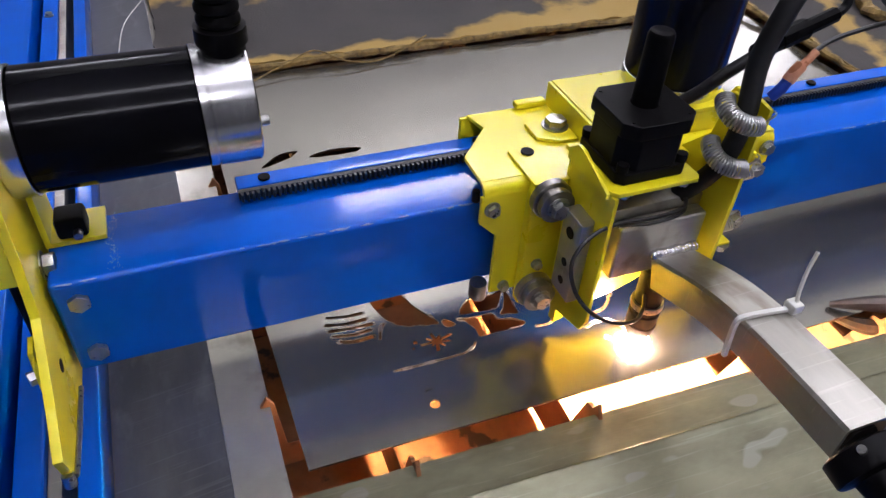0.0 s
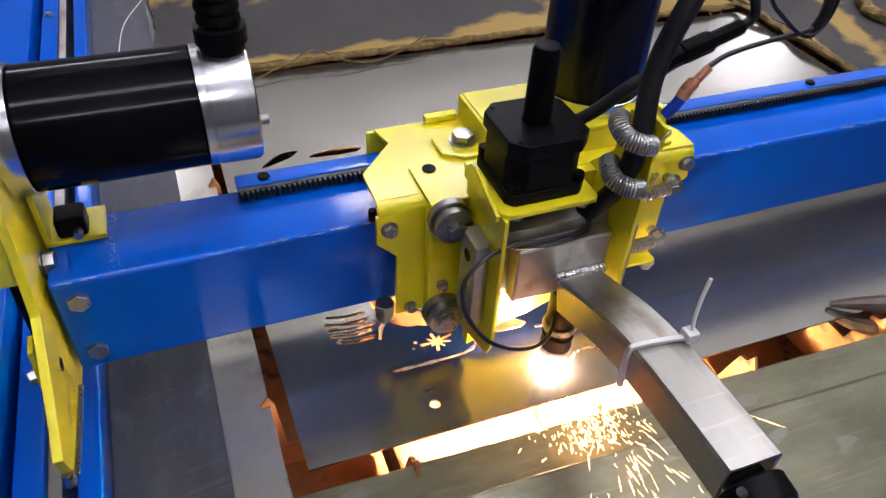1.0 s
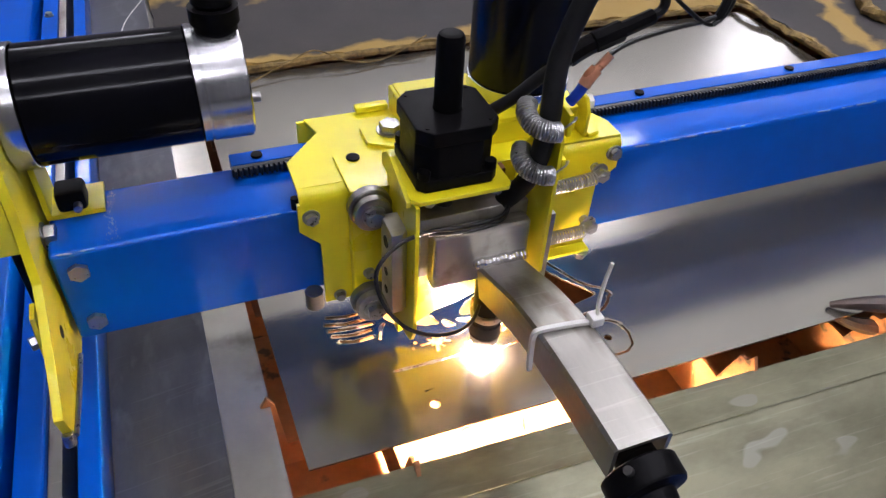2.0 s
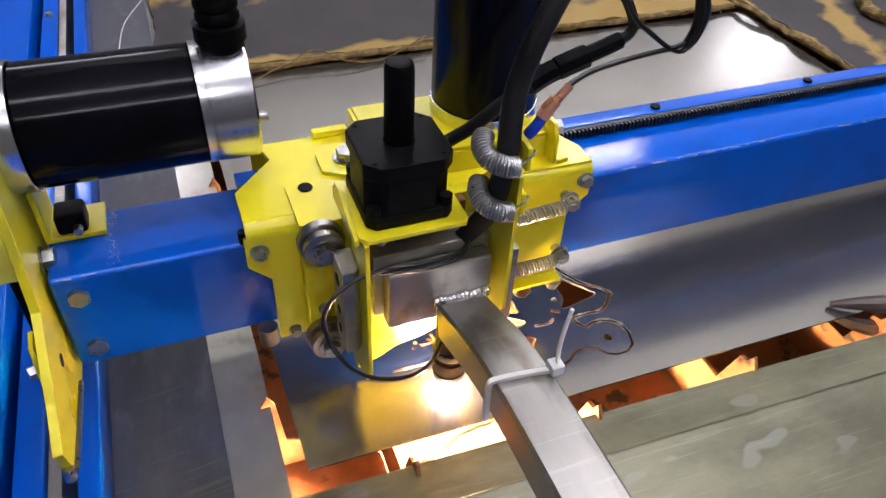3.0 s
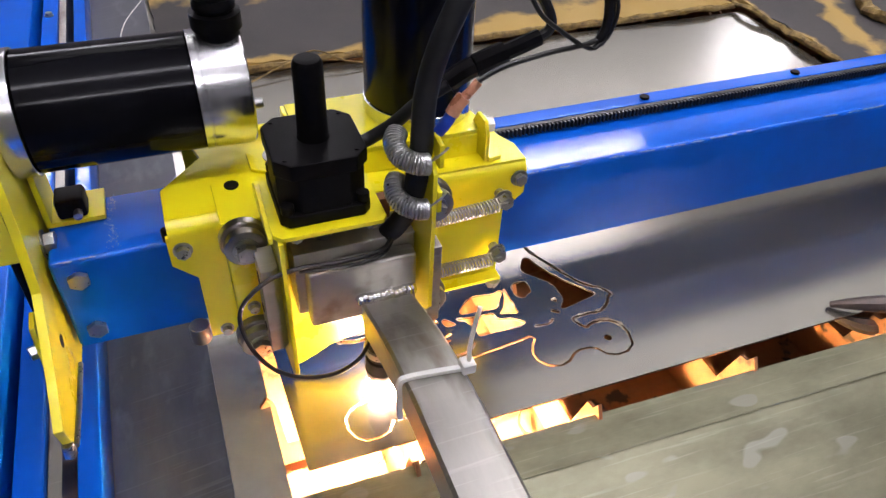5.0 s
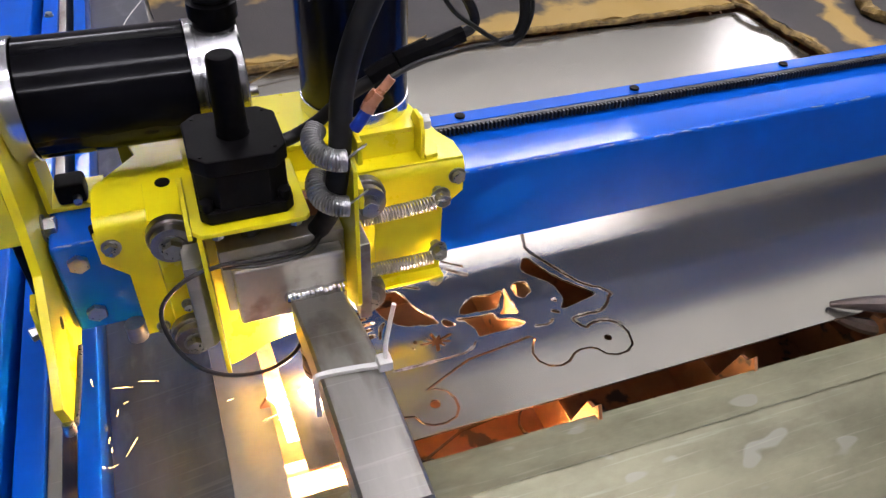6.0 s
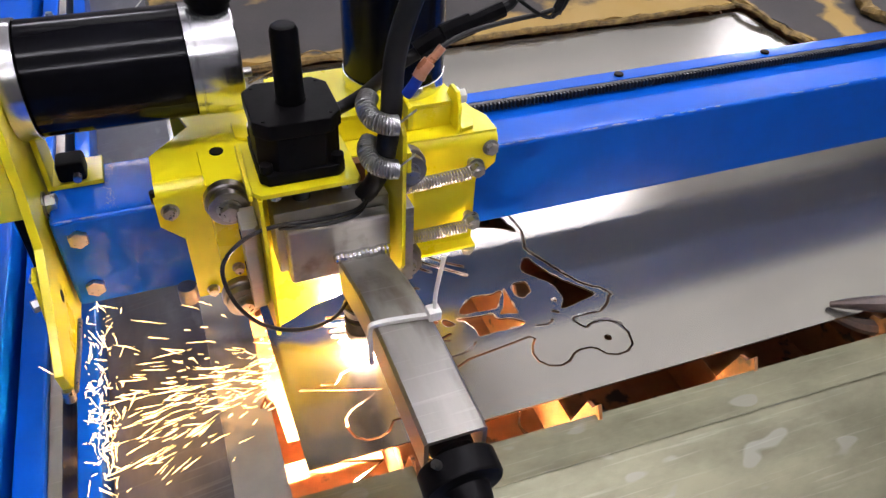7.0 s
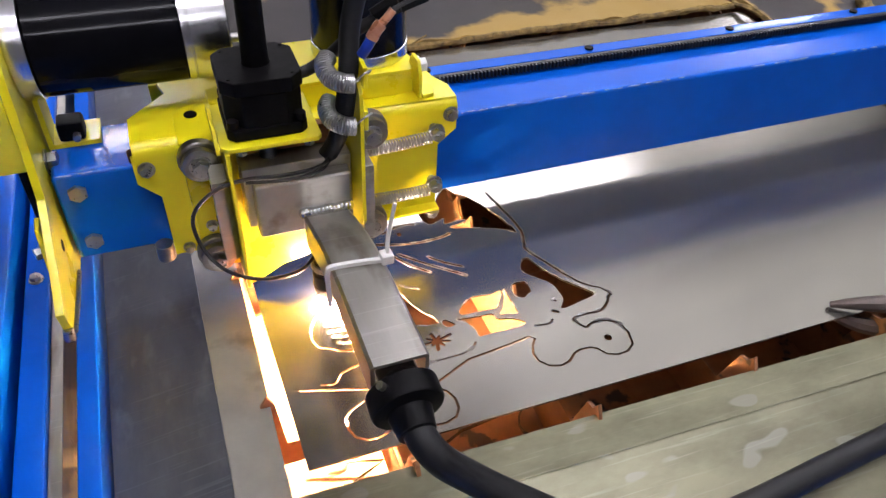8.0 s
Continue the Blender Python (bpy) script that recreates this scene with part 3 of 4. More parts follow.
def mats():
    def back(x, y):
        d = y - 0.535
        band = 0.03 + 0.05 * max(0.0, min(1.0, (x - 0.0) / 0.25)) + 0.10 * max(0.0, min(1.0, (x - 0.18) / 0.1))
        v = 0.75 - 0.55 * (d / band)
        far = 0.75 - abs(y - 0.80) / 0.05 * 0.3 if x < 0.12 else 0
        return max(-0.2, min(0.8, max(v, far)))

    def side(x, y):
        d = min(x - 0.645, 10)
        streak = 0.72 - abs((x - 0.758) - (y - 0.42) * 0.33) / 0.036 * 0.40
        return max(-0.2, min(0.8, max(0.7 - d / 0.022 * 0.5, streak)))

    mat_sheet("felt_mat", (-0.255, 0.625), (0.538, 1.25), back, "charred dark grey felt mat with scorched tan edges")
    mat_sheet("felt_mat", (0.652, 1.5), (0.10, 1.25), side, "charred dark felt mat with a tan streak")
    # folded charred edges along the sheet
    for pts in ([(-0.15, 0.533, 0.005), (0.0, 0.531, 0.010), (0.12, 0.536, 0.006), (0.26, 0.533, 0.011), (0.40, 0.536, 0.006), (0.54, 0.533, 0.010), (0.632, 0.538, 0.006)],
                [(0.632, 0.545, 0.008), (0.640, 0.50, 0.013), (0.647, 0.44, 0.008), (0.645, 0.38, 0.012), (0.652, 0.30, 0.008), (0.655, 0.2, 0.008)]):
        bm = cable(pts, 0.0045, 7, step=10)
        for v in bm.verts:
            v.co += noise.noise_vector(v.co * 70) * 0.0035
        single("charred_hem", bm, CHARRED, "ragged charred tan hem of the felt mat", "mat hem", "ragged hems")
    frayed = cable([(0.880, 0.500, 0.016), (0.835, 0.478, 0.022), (0.822, 0.450, 0.018), (0.812, 0.418, 0.022), (0.850, 0.385, 0.016)], 0.009, 8, step=12)
    for v in frayed.verts:
        v.co += noise.noise_vector(v.co * 60) * 0.007
    single("frayed_edge", frayed, CHARRED, "frayed pale tan fold of the felt mat", "mat hem", "ragged hems")
    single("loose_thread", cable([(-0.155, 0.50, 0.004), (-0.10, 0.524, 0.012), (-0.06, 0.536, 0.02), (-0.02, 0.514, 0.010), (0.03, 0.515, 0.006), (0.10, 0.54, 0.02)], 0.0011, 6), CHARRED,
           "thin tan thread hanging off the mat", "thread")
    single("loose_thread", cable([(-0.305, 0.62, 0.004), (-0.292, 0.70, 0.012), (-0.262, 0.80, 0.006)], 0.0007, 6), NYLON, "thin pale thread on the side panel", "thread")


mats()


def clamp():
    c = thing("ground_clamp", "worn dark steel ground clamp gripping the sheet", "clamp")
    for s, name in ((0.010, "upper_jaw"), (-0.014, "lower_jaw")):
        line = smooth_path([(0.280, -0.056, s * 0.35), (0.296, -0.066, s * 0.9), (0.320, -0.078, s * 1.25), (0.360, -0.093, s * 1.1), (0.42, -0.112, s * 1.9), (0.50, -0.135, s * 2.4)], 5)
        bm = sweep(line, 0.006, 8, radii=[min(0.0085, 0.0028 + 0.00055 * i) for i in range(len(line))])
        part(name, bm, CLAMP_STEEL, c)
    part("jaw_spring", coil([(0.352, -0.083, 0.002), (0.346, -0.103, 0.002)], 0.0075, 0.0012, 5), CLAMP_STEEL, c)
    part("pivot", rod((0.335, -0.075, 0.006), (0.335, -0.105, 0.006), 0.006, 16), RUST, c)
    return c


clamp()


# ---- gantry ----
def motor_body(name, parent, base, axis, r, length, cap, body_mat, label):
    """A motor can with a bright ring at each end. base: the middle of its mounting face."""
    a = Vector(axis)
    b = Vector(base)
    can = part(name, lathe(b + a * cap, axis, [(0, r * 0.985), (0.0008, r), (length, r), (length + 0.0008, r * 0.985)], 64), body_mat, parent, label)
    part("mounting_ring", lathe(b, axis, [(0, r * 1.0), (0.001, r * 1.03), (cap - 0.001, r * 1.03), (cap, r * 0.99)], 64), TURNED, can, "turned aluminium ring")
    return can


def gantry():
    g = thing("gantry", "glossy blue gantry beam with yellow end bracket and black drive motor", "gantry")
    part("beam", box((-0.345, 0.073, 0.045), (1.5, 0.142, 0.1285), 0.004, seg=3), BLUE, g, "glossy blue square tube, chipped edges")
    part("rack_carrier", box((-0.2135, 0.1297, 0.1287), (1.5, 0.1462, 0.1385), 0.0012), BLUE, g)
    # rack with its teeth towards the front
    rack = box((-0.2135, 0.1255, 0.1305), (1.5, 0.1295, 0.1378), 0.0)
    pitch, x = 0.0039, -0.2125
    while x < 1.2:
        prism([(x, 0.1254), (x + 0.0027, 0.1254), (x + 0.0020, 0.1218), (x + 0.0007, 0.1218)], "z", 0.1310, 0.1376, bm=rack)
        x += pitch
    part("rack", rack, RACK_STEEL, g, "oily black toothed rack")
    for x in (-0.1925, -0.017, 0.1593, 0.3343, 0.51, 0.685):
        part("rack_screw", rod((x, 0.1375, 0.1386), (x, 0.1375, 0.1408), 0.0046, 20, bevel=0.0008), MATT_BLACK, g)
    for z in (0.1121, 0.0636):
        part("end_bolt", hex_head((-0.3292, 0.0728, z), (0, -1, 0), 0.0074, 0.0045, washer=False), ZINC, g, "zinc hexagon bolt head")
    # chalky scrape across the beam's end
    rnd = random.Random(8)
    seam = bmesh.new()
    for i in range(170):
        k = rnd.random()
        y = 0.0785 + 0.062 * k
        wide = 0.0016 + 0.0030 * max(0.0, 0.35 - k)
        x = -0.3035 + 0.002 * math.sin(9 * k) + rnd.gauss(0, wide)
        r = rnd.uniform(0.00015, 0.00055)
        rim = [seam.verts.new((x + r * math.cos(a) * rnd.uniform(0.4, 1.0), y + r * math.sin(a) * rnd.uniform(0.8, 2.2), 0.12875)) for a in (0, 1.1, 2.2, 3.4, 4.6, 5.5)]
        tip = seam.verts.new((x, y, 0.1289))
        for q in range(6):
            seam.faces.new((rim[q], rim[(q + 1) % 6], tip))
    tagged(part("paint_scrape", seam, CHIPS, g, "pale chalky scrape across the beam"), kind="stuff")
    # worn paint along the upper front edge
    rnd = random.Random(3)
    chips = bmesh.new()
    for i in range(240):
        x = rnd.uniform(-0.34, 1.2)
        if noise.noise(Vector((x * 9, 2, 0))) < -0.12:
            continue
        w, h = rnd.uniform(0.001, 0.007), rnd.uniform(0.0003, 0.0008)
        y, z = 0.0742 + rnd.uniform(-0.0004, 0.0004), 0.1275 + rnd.uniform(-0.0005, 0.0005)
        n = Vector((0, -0.7, 0.7))
        up = Vector((0, 0.7, 0.7)) * h
        c0 = Vector((x, y, z)) + n * 0.0005
        q = [chips.verts.new(c0 + Vector((a, 0, 0)) + up * b) for a, b in ((-w, 0), (-w * 0.3, 1), (w * 0.6, 0.8), (w, -0.2), (0.2 * w, -1))]
        tip = chips.verts.new(c0 + n * 0.0002)
        for k in range(5):
            chips.faces.new((q[k], q[(k + 1) % 5], tip))
    tagged(part("worn_edge", chips, CHIPS, g, "pale worn paint chips"), kind="stuff")
    # bracket plate at the end of the beam
    plate = prism([(-0.019, 0.051), (-0.0265, 0.0785), (0.0015, 0.0945), (0.048, 0.1275), (0.058, 0.163), (0.066, 0.215), (0.085, 0.256), (0.175, 0.256), (0.185, 0.10), (0.150, 0.030),
                   (0.0905, 0.0325), (0.019, 0.037)], "x", -0.3535, -0.3475, 0.0006)
    br = part("end_bracket", plate, YELLOW, g, "bright yellow folded end bracket")
    part("stiffener", prism([(-0.3536, 0.262), (-0.425, 0.262), (-0.425, 0.156), (-0.376, 0.145), (-0.3536, 0.145)], "y", 0.060, 0.065, 0.0006), YELLOW, br)
    # no opening here: a black disc paints the hole's dark
    part("bracket_hole_disc", rod((-0.3473, 0.046, 0.084), (-0.3485, 0.046, 0.084), 0.0048, 16), MATT_BLACK, br)
    part("bracket_edge", cable([(-0.346, -0.022, 0.056), (-0.3455, 0.020, 0.050), (-0.346, 0.060, 0.044)], 0.0018, 6), ZINC, br)
    part("lug", prism([(0.030, 0.072), (0.038, 0.108), (0.052, 0.110), (0.056, 0.074)], "x", -0.3605, -0.3570, 0.0006), YELLOW, br)
    part("lug_bolt", hex_head((-0.3605, 0.040, 0.086), (-1, -0.4, 0), 0.005, 0.005), ZINC, br)
    part("side_bolt", hex_head((-0.3473, 0.0965, 0.129), (1, 0, 0), 0.0080, 0.0075), ZINC, br)
    # black box on the plate, standing for the dark hole beside the bolt
    part("recess_dark", box((-0.3475, 0.090, 0.117), (-0.338, 0.112, 0.127), 0.002), MATT_BLACK, br)
    part("roller_housing", box((-0.3625, 0.064, 0.088), (-0.3545, 0.095, 0.149), 0.003), MATT_BLACK, br, "black roller housing")
    part("tip_screw", rod((-0.3505, -0.024, 0.050), (-0.3505, -0.022, 0.060), 0.004, 12, bevel=0.001), ZINC, br)
    # clip on the beam with a black connector
    part("clip", prism([(-0.345, 0.1290), (-0.3060, 0.1290), (-0.3060, 0.1330), (-0.341, 0.1330), (-0.341, 0.175), (-0.345, 0.175)], "y", 0.112, 0.146, 0.0006), YELLOW, br)
    part("connector", box((-0.336, 0.112, 0.1335), (-0.316, 0.132, 0.150), 0.003), MATT_BLACK, br)
    part("connector_pin", rod((-0.322, 0.111, 0.140), (-0.322, 0.105, 0.140), 0.003, 10), ZINC, br)
    # drive motor lying along the beam
    base = (-0.3470, 0.128, 0.2115)
    m = part("drive_motor", lathe((-0.333, 0.128, 0.2115), (1, 0, 0), [(0, 0.0385), (0.0008, 0.0398), (0.1035, 0.0398), (0.1042, 0.0385)], 72), GLOSS_BLACK, g, "gloss black motor can")
    part("motor_flange", lathe(base, (1, 0, 0), [(0, 0.040), (0.0005, 0.0412), (0.0130, 0.0412), (0.0138, 0.040)], 72), TURNED, m, "aluminium flange")
    part("motor_cap", lathe((-0.2287, 0.128, 0.2115), (1, 0, 0), [(0, 0.0395), (0.0004, 0.0403), (0.0052, 0.0403), (0.0056, 0.0396), (0.0063, 0.0396), (0.0067, 0.0405),
                                                             (0.0325, 0.0405), (0.0345, 0.0390), (0.035, 0.036)], 72), TURNED, m, "turned aluminium end cap")
    part("cap_screw", rod((-0.194, 0.0965, 0.2127), (-0.188, 0.0965, 0.2127), 0.0035, 16, bevel=0.0008), ZINC, m)
    prof = [(0, 0.0145), (0.008, 0.0145), (0.0085, 0.0165), (0.019, 0.0165), (0.0195, 0.0120)]
    for k in range(7):
        prof += [(0.0200 + 0.008 * k, 0.0118), (0.0220 + 0.008 * k, 0.0138), (0.0250 + 0.008 * k, 0.0138), (0.0278 + 0.008 * k, 0.0118)]
    gl = lathe((-0.2075, 0.128, 0.247), (0, 0, 1), prof, 24)
    part("cable_gland", gl, MATT_BLACK, m, "black ribbed cable gland")
    part("motor_cable", cable([(-0.2075, 0.128, 0.318), (-0.205, 0.14, 0.40), (-0.24, 0.25, 0.55), (-0.4, 0.5, 0.6)], 0.009, 10), RUBBER, m)
    return g


GANTRY = gantry()


# ---- torch carriage on the beam ----
def bearing(parent, x, y, z, back):
    """A flanged bearing on a bolt, its axis across the beam."""
    b = part("bearing", lathe((x, back, z), (0, -1, 0), [(0, 0.0150), (0.0010, 0.0160), (0.0070, 0.0160), (0.0078, 0.0150), (0.0078, 0.0128), (0.0098, 0.0128),
                                                     (0.0105, 0.0138), (0.0150, 0.0138), (0.0157, 0.0125), (0.0157, 0.0080)], 40), BEARING, parent, "worn steel bearing")
    part("bearing_bolt", hex_head((x, back - 0.0157, z), (0, -1, 0), 0.0070, 0.0060), ZINC, b)
    return b


def hook(p, q, bm=None):
    """Round wire hook between two places."""
    p, q = Vector(p), Vector(q)
    m = (p + q) / 2
    s = (q - p).cross(Vector((0, 0.7, 0.7))).normalized() * (q - p).length * 0.45
    return cable([p, m + s, q, m - s, p], 0.0007, 6, bm)


def carriage():
    c = thing("torch_carriage", "bright yellow torch carriage with motors, bearings and springs", "machine carriage")
    # saddle over the beam: top plate, rounded bend, front plate
    part("top_plate", prism([(-0.104, 0.152), (-0.0985, 0.130), (-0.1290, 0.0960), (-0.1290, 0.062), (0.1345, 0.058), (0.1345, 0.080), (0.1270, 0.096), (0.118, 0.150)], "z", 0.1525, 0.1560, 0.0005), YELLOW, c)
    bend = bmesh.new()
    prof = []
    for i in range(9):
        a = math.pi / 2 * i / 8
        prof.append((0.0645 - 0.0100 * math.sin(a), 0.1460 + 0.0100 * math.cos(a)))
    inner = [(0.0645 - 0.0065 * math.sin(math.pi / 2 * i / 8), 0.1460 + 0.0065 * math.cos(math.pi / 2 * i / 8)) for i in range(8, -1, -1)]
    part("bend", prism(prof + inner, "x", -0.1290, 0.1345, bm=bend), YELLOW, c)
    part("front_plate", prism([(-0.1310, 0.1465), (-0.1310, 0.122), (-0.1160, 0.107), (-0.1160, 0.046), (0.118, 0.046), (0.118, 0.112), (0.1345, 0.126), (0.1345, 0.1465)],
                              "y", 0.0545, 0.0580, 0.0005), YELLOW, c, "yellow front plate with clipped corners")
    part("back_plate", box((-0.11, 0.1500, 0.10), (0.118, 0.1535, 0.154), 0.0005), YELLOW, c)
    part("lower_lip", box((0.062, 0.044, 0.046), (0.118, 0.0544, 0.0490), 0.0005), YELLOW, c)
    # doubled plate that carries the left bearings
    part("doubler", prism([(-0.0955, 0.1450), (-0.0930, 0.1565), (-0.0660, 0.1565), (-0.0640, 0.030), (-0.0945, 0.036)], "y", 0.0440, 0.0543, 0.0025), YELLOW, c)
    part("doubler_top", prism([(-0.0950, 0.0440), (-0.0955, 0.090), (-0.075, 0.097), (-0.060, 0.072), (-0.062, 0.044)], "z", 0.1562, 0.1585, 0.0006), YELLOW, c)
    # black disc laid on the plate, painting the dark of a hole
    part("hole_disc", rod((-0.0818, 0.0842, 0.1585), (-0.0818, 0.0842, 0.1600), 0.0052, 18, bevel=0.0006), MATT_BLACK, c)
    # raised bridge that carries the tall motor
    part("bridge", prism([(-0.030, 0.074), (-0.030, 0.150), (0.110, 0.150), (0.100, 0.074)], "z", 0.1745, 0.1780, 0.0006), YELLOW, c)
    part("bridge_side", box((-0.0335, 0.074, 0.1562), (-0.0300, 0.150, 0.1775), 0.0012), YELLOW, c)
    part("bridge_front", prism([(-0.0300, 0.1562), (-0.0300, 0.1744), (0.100, 0.1744), (0.100, 0.1562)], "y", 0.074, 0.0775, 0.0006), YELLOW, c)
    part("bridge_foot", prism([(-0.066, 0.100), (-0.066, 0.122), (-0.034, 0.130), (-0.034, 0.090), (-0.050, 0.090)], "z", 0.1562, 0.1592, 0.0008), YELLOW, c)
    part("hex_bolt", hex_head((-0.0440, 0.1115, 0.1592), (0, 0, 1), 0.0088, 0.0060), ZINC, c)
    part("rear_tab", box((-0.062, 0.146, 0.1562), (-0.034, 0.155, 0.162), 0.002), YELLOW, c)
    part("upright_tab", prism([(0.062, 0.1562), (0.062, 0.178), (0.068, 0.1885), (0.082, 0.1885), (0.088, 0.178), (0.088, 0.1562)], "x", 0.1010, 0.1045, 0.001), YELLOW, c)
    part("tab_foot", prism([(0.1046, 0.060), (0.1046, 0.086), (0.116, 0.084), (0.119, 0.074), (0.115, 0.062)], "z", 0.1562, 0.1600, 0.0010), YELLOW, c)
    part("tab_bolt", hex_head((0.1046, 0.0755, 0.1800), (1, 0, 0), 0.0062, 0.0060), NYLON, c, "pale plastic nut")
    # tall motor
    tm = part("tall_motor", lathe((0.0675, 0.1215, 0.1895), (0, 0, 1), [(0, 0.0395), (0.001, 0.0403), (0.26, 0.0403), (0.261, 0.0395)], 72), NAVY_BLACK, c, "tall dark navy motor can")
    part("motor_ring", lathe((0.0675, 0.1215, 0.1782), (0, 0, 1), [(0, 0.0400), (0.0005, 0.0412), (0.0105, 0.0412), (0.0112, 0.0400)], 72), TURNED, tm, "aluminium ring")
    # bolts on the front
    for x, y, z, r in ((-0.1218, 0.0544, 0.1348, 0.0052), (0.1283, 0.0544, 0.1417, 0.0055), (-0.1045, 0.0544, 0.052, 0.004), (-0.0830, 0.0438, 0.0790, 0.0038)):
        part("front_bolt", hex_head((x, y, z), (0, -1, 0), r, 0.0045), ZINC, c)
    part("guide_wheel", rod((-0.1240, 0.060, 0.040), (-0.1240, 0.060, 0.056), 0.0075, 20, bevel=0.001), BEARING, c)
    part("end_roller", rod((-0.1305, 0.066, 0.136), (-0.1305, 0.066, 0.146), 0.003, 16, bevel=0.0006), MATT_BLACK, c)
    bearing(c, -0.0824, 0.0313, 0.1465, 0.0439)
    bearing(c, -0.0834, 0.0236, 0.0540, 0.0439)
    bearing(c, 0.0500, 0.0313, 0.1500, 0.0439)
    bearing(c, 0.0490, 0.0236, 0.0560, 0.0439)
    part("right_doubler", box((0.040, 0.0440, 0.040), (0.060, 0.0543, 0.1520), 0.002), YELLOW, c)
    # slide that carries the torch
    part("slide_cheek", prism([(0.0440, 0.030), (-0.006, 0.047), (-0.012, 0.060), (-0.012, 0.1785), (0.050, 0.1785), (0.050, 0.060)], "x", -0.0660, -0.0630, 0.0005), YELLOW, c, "yellow side cheek of the slide")
    part("slide_cheek", prism([(0.0440, 0.060), (-0.016, 0.098), (-0.020, 0.104), (-0.020, 0.215), (-0.006, 0.232), (0.012, 0.232), (0.020, 0.195), (0.044, 0.170)], "x", 0.0280, 0.0310, 0.0005), YELLOW, c, "yellow side cheek of the slide")
    part("cheek_pad", box((0.0312, -0.012, 0.080), (0.0400, 0.016, 0.150), 0.001), ALU, c)
    rail = part("left_rail", prism([(-0.0785, 0.0000), (-0.0785, 0.0255), (-0.0662, 0.0255), (-0.0662, 0.0035), (-0.0700, 0.0000)], "z", 0.0740, 0.1490, 0.0012), ALU, c, "bright bare aluminium guide block")
    # black discs on the face paint the dark inside the bores
    for z in (0.088, 0.106, 0.134):
        part("bore_disc", rod((-0.0784, 0.013, z), (-0.0790, 0.013, z), 0.0048 if z > 0.12 else 0.0034, 18), MATT_BLACK, rail)
    part("slide_back", prism([(-0.0628, 0.1700), (-0.0628, 0.0140), (-0.0560, 0.0160), (-0.0447, 0.0215), (-0.0312, 0.0294), (-0.0107, 0.0335), (0.0100, 0.0420), (0.0278, 0.0520), (0.0278, 0.1700)],
                             "y", 0.0330, 0.0420, 0.0008), YELLOW, c)
    # added block gives the dark red-brown slot its tone
    part("slot_fill", box((-0.0500, 0.0240, 0.1530), (0.0150, 0.0325, 0.1700), 0.0012), RUST, c, "brown block filling the dark slot under the motor shelf")
    part("motor_shelf", prism([(-0.0680, 0.054), (-0.0680, -0.006), (-0.0630, -0.0110), (0.0000, -0.0110), (0.0030, -0.007), (0.0030, 0.054)], "z", 0.1786, 0.1822, 0.0007), YELLOW, c)
    part("shelf_flange", prism([(-0.008, 0.1770), (0.045, 0.1770), (0.045, 0.1860), (0.035, 0.1940), (0.027, 0.1940), (-0.008, 0.1815)], "x", -0.0712, -0.0682, 0.0006), YELLOW, c)
    part("spindle", rod((-0.0330, 0.022, 0.1500), (-0.0330, 0.022, 0.1785), 0.0065, 16), RACK_STEEL, c)
    for x, y in ((-0.054, -0.004), (-0.006, -0.004)):
        part("shelf_nut", hex_head((x, y, 0.1786), (0, 0, -1), 0.0040, 0.0045), ZINC, c)
    lift_motor(c)
    # hose with its coil ties
    part("hose", cable([(0.0070, 0.022, 0.138), (0.0130, 0.006, 0.160), (0.0185, -0.008, 0.190), (0.0235, -0.009, 0.225), (0.0305, 0.002, 0.262), (0.047, 0.006, 0.304), (0.083, 0.020, 0.352), (0.13, 0.04, 0.40)], 0.0070, 14), RUBBER, c, "thick black hose")
    for z in (0.2290, 0.1960):
        bm = coil([(0.0235, -0.0225, z - 0.003), (0.0165, -0.0215, z - 0.002), (0.0095, -0.0150, z), (0.0080, -0.0060, z + 0.004), (0.0125, 0.0020, z + 0.006)], 0.0060, 0.00085, 23)
        sp = part("coil_tie", bm, SPRING, c, "coiled steel spring round the hose")
        part("tie_hook", hook((0.0235, -0.0230, z - 0.002), (0.0375, -0.0170, z + 0.002)), SPRING, sp)
        part("tie_lug", prism([(-0.020, z - 0.010), (-0.020, z + 0.006), (-0.006, z + 0.008), (-0.006, z - 0.010)], "x", 0.0312, 0.0345, 0.0008), YELLOW, c)
    # two tension springs on the right
    for z0, z1, zb in ((0.1282, 0.1309, 0.1309), (0.0757, 0.0755, 0.0765)):
        sp = part("tension_spring", coil([(0.0480, 0.0400, z0), (0.0750, 0.0400, (z0 + z1) / 2 - 0.0006), (0.1060, 0.0400, z1)], 0.0050, 0.00080, 24), SPRING, c, "steel tension spring")
        part("spring_hook", hook((0.1050, 0.0400, z1), (0.1150, 0.0400, z1)), SPRING, sp)
        part("spring_bolt", hex_head((0.1125, 0.0470, zb), (0, -1, 0), 0.0062, 0.0080, bm=rod((0.1125, 0.0544, zb), (0.1125, 0.047, zb), 0.004, 12)), ZINC, sp)
    part("bottom_bolt", hex_head((0.112, 0.047, 0.046), (0, 0, -1), 0.0055, 0.006), ZINC, c)
    # wiring
    lead = part("motor_lead", cable([(-0.004, 0.040, 0.2050), (0.008, 0.044, 0.2060), (0.022, 0.038, 0.2180), (0.038, 0.032, 0.2350), (0.056, 0.030, 0.2460)], 0.0045, 10), RUBBER, c)
    part("lead_plug", cable([(0.0540, 0.0300, 0.2465), (0.0640, 0.0300, 0.2520), (0.0713, 0.0300, 0.2549)], 0.0068, 8), MATT_BLACK, lead)
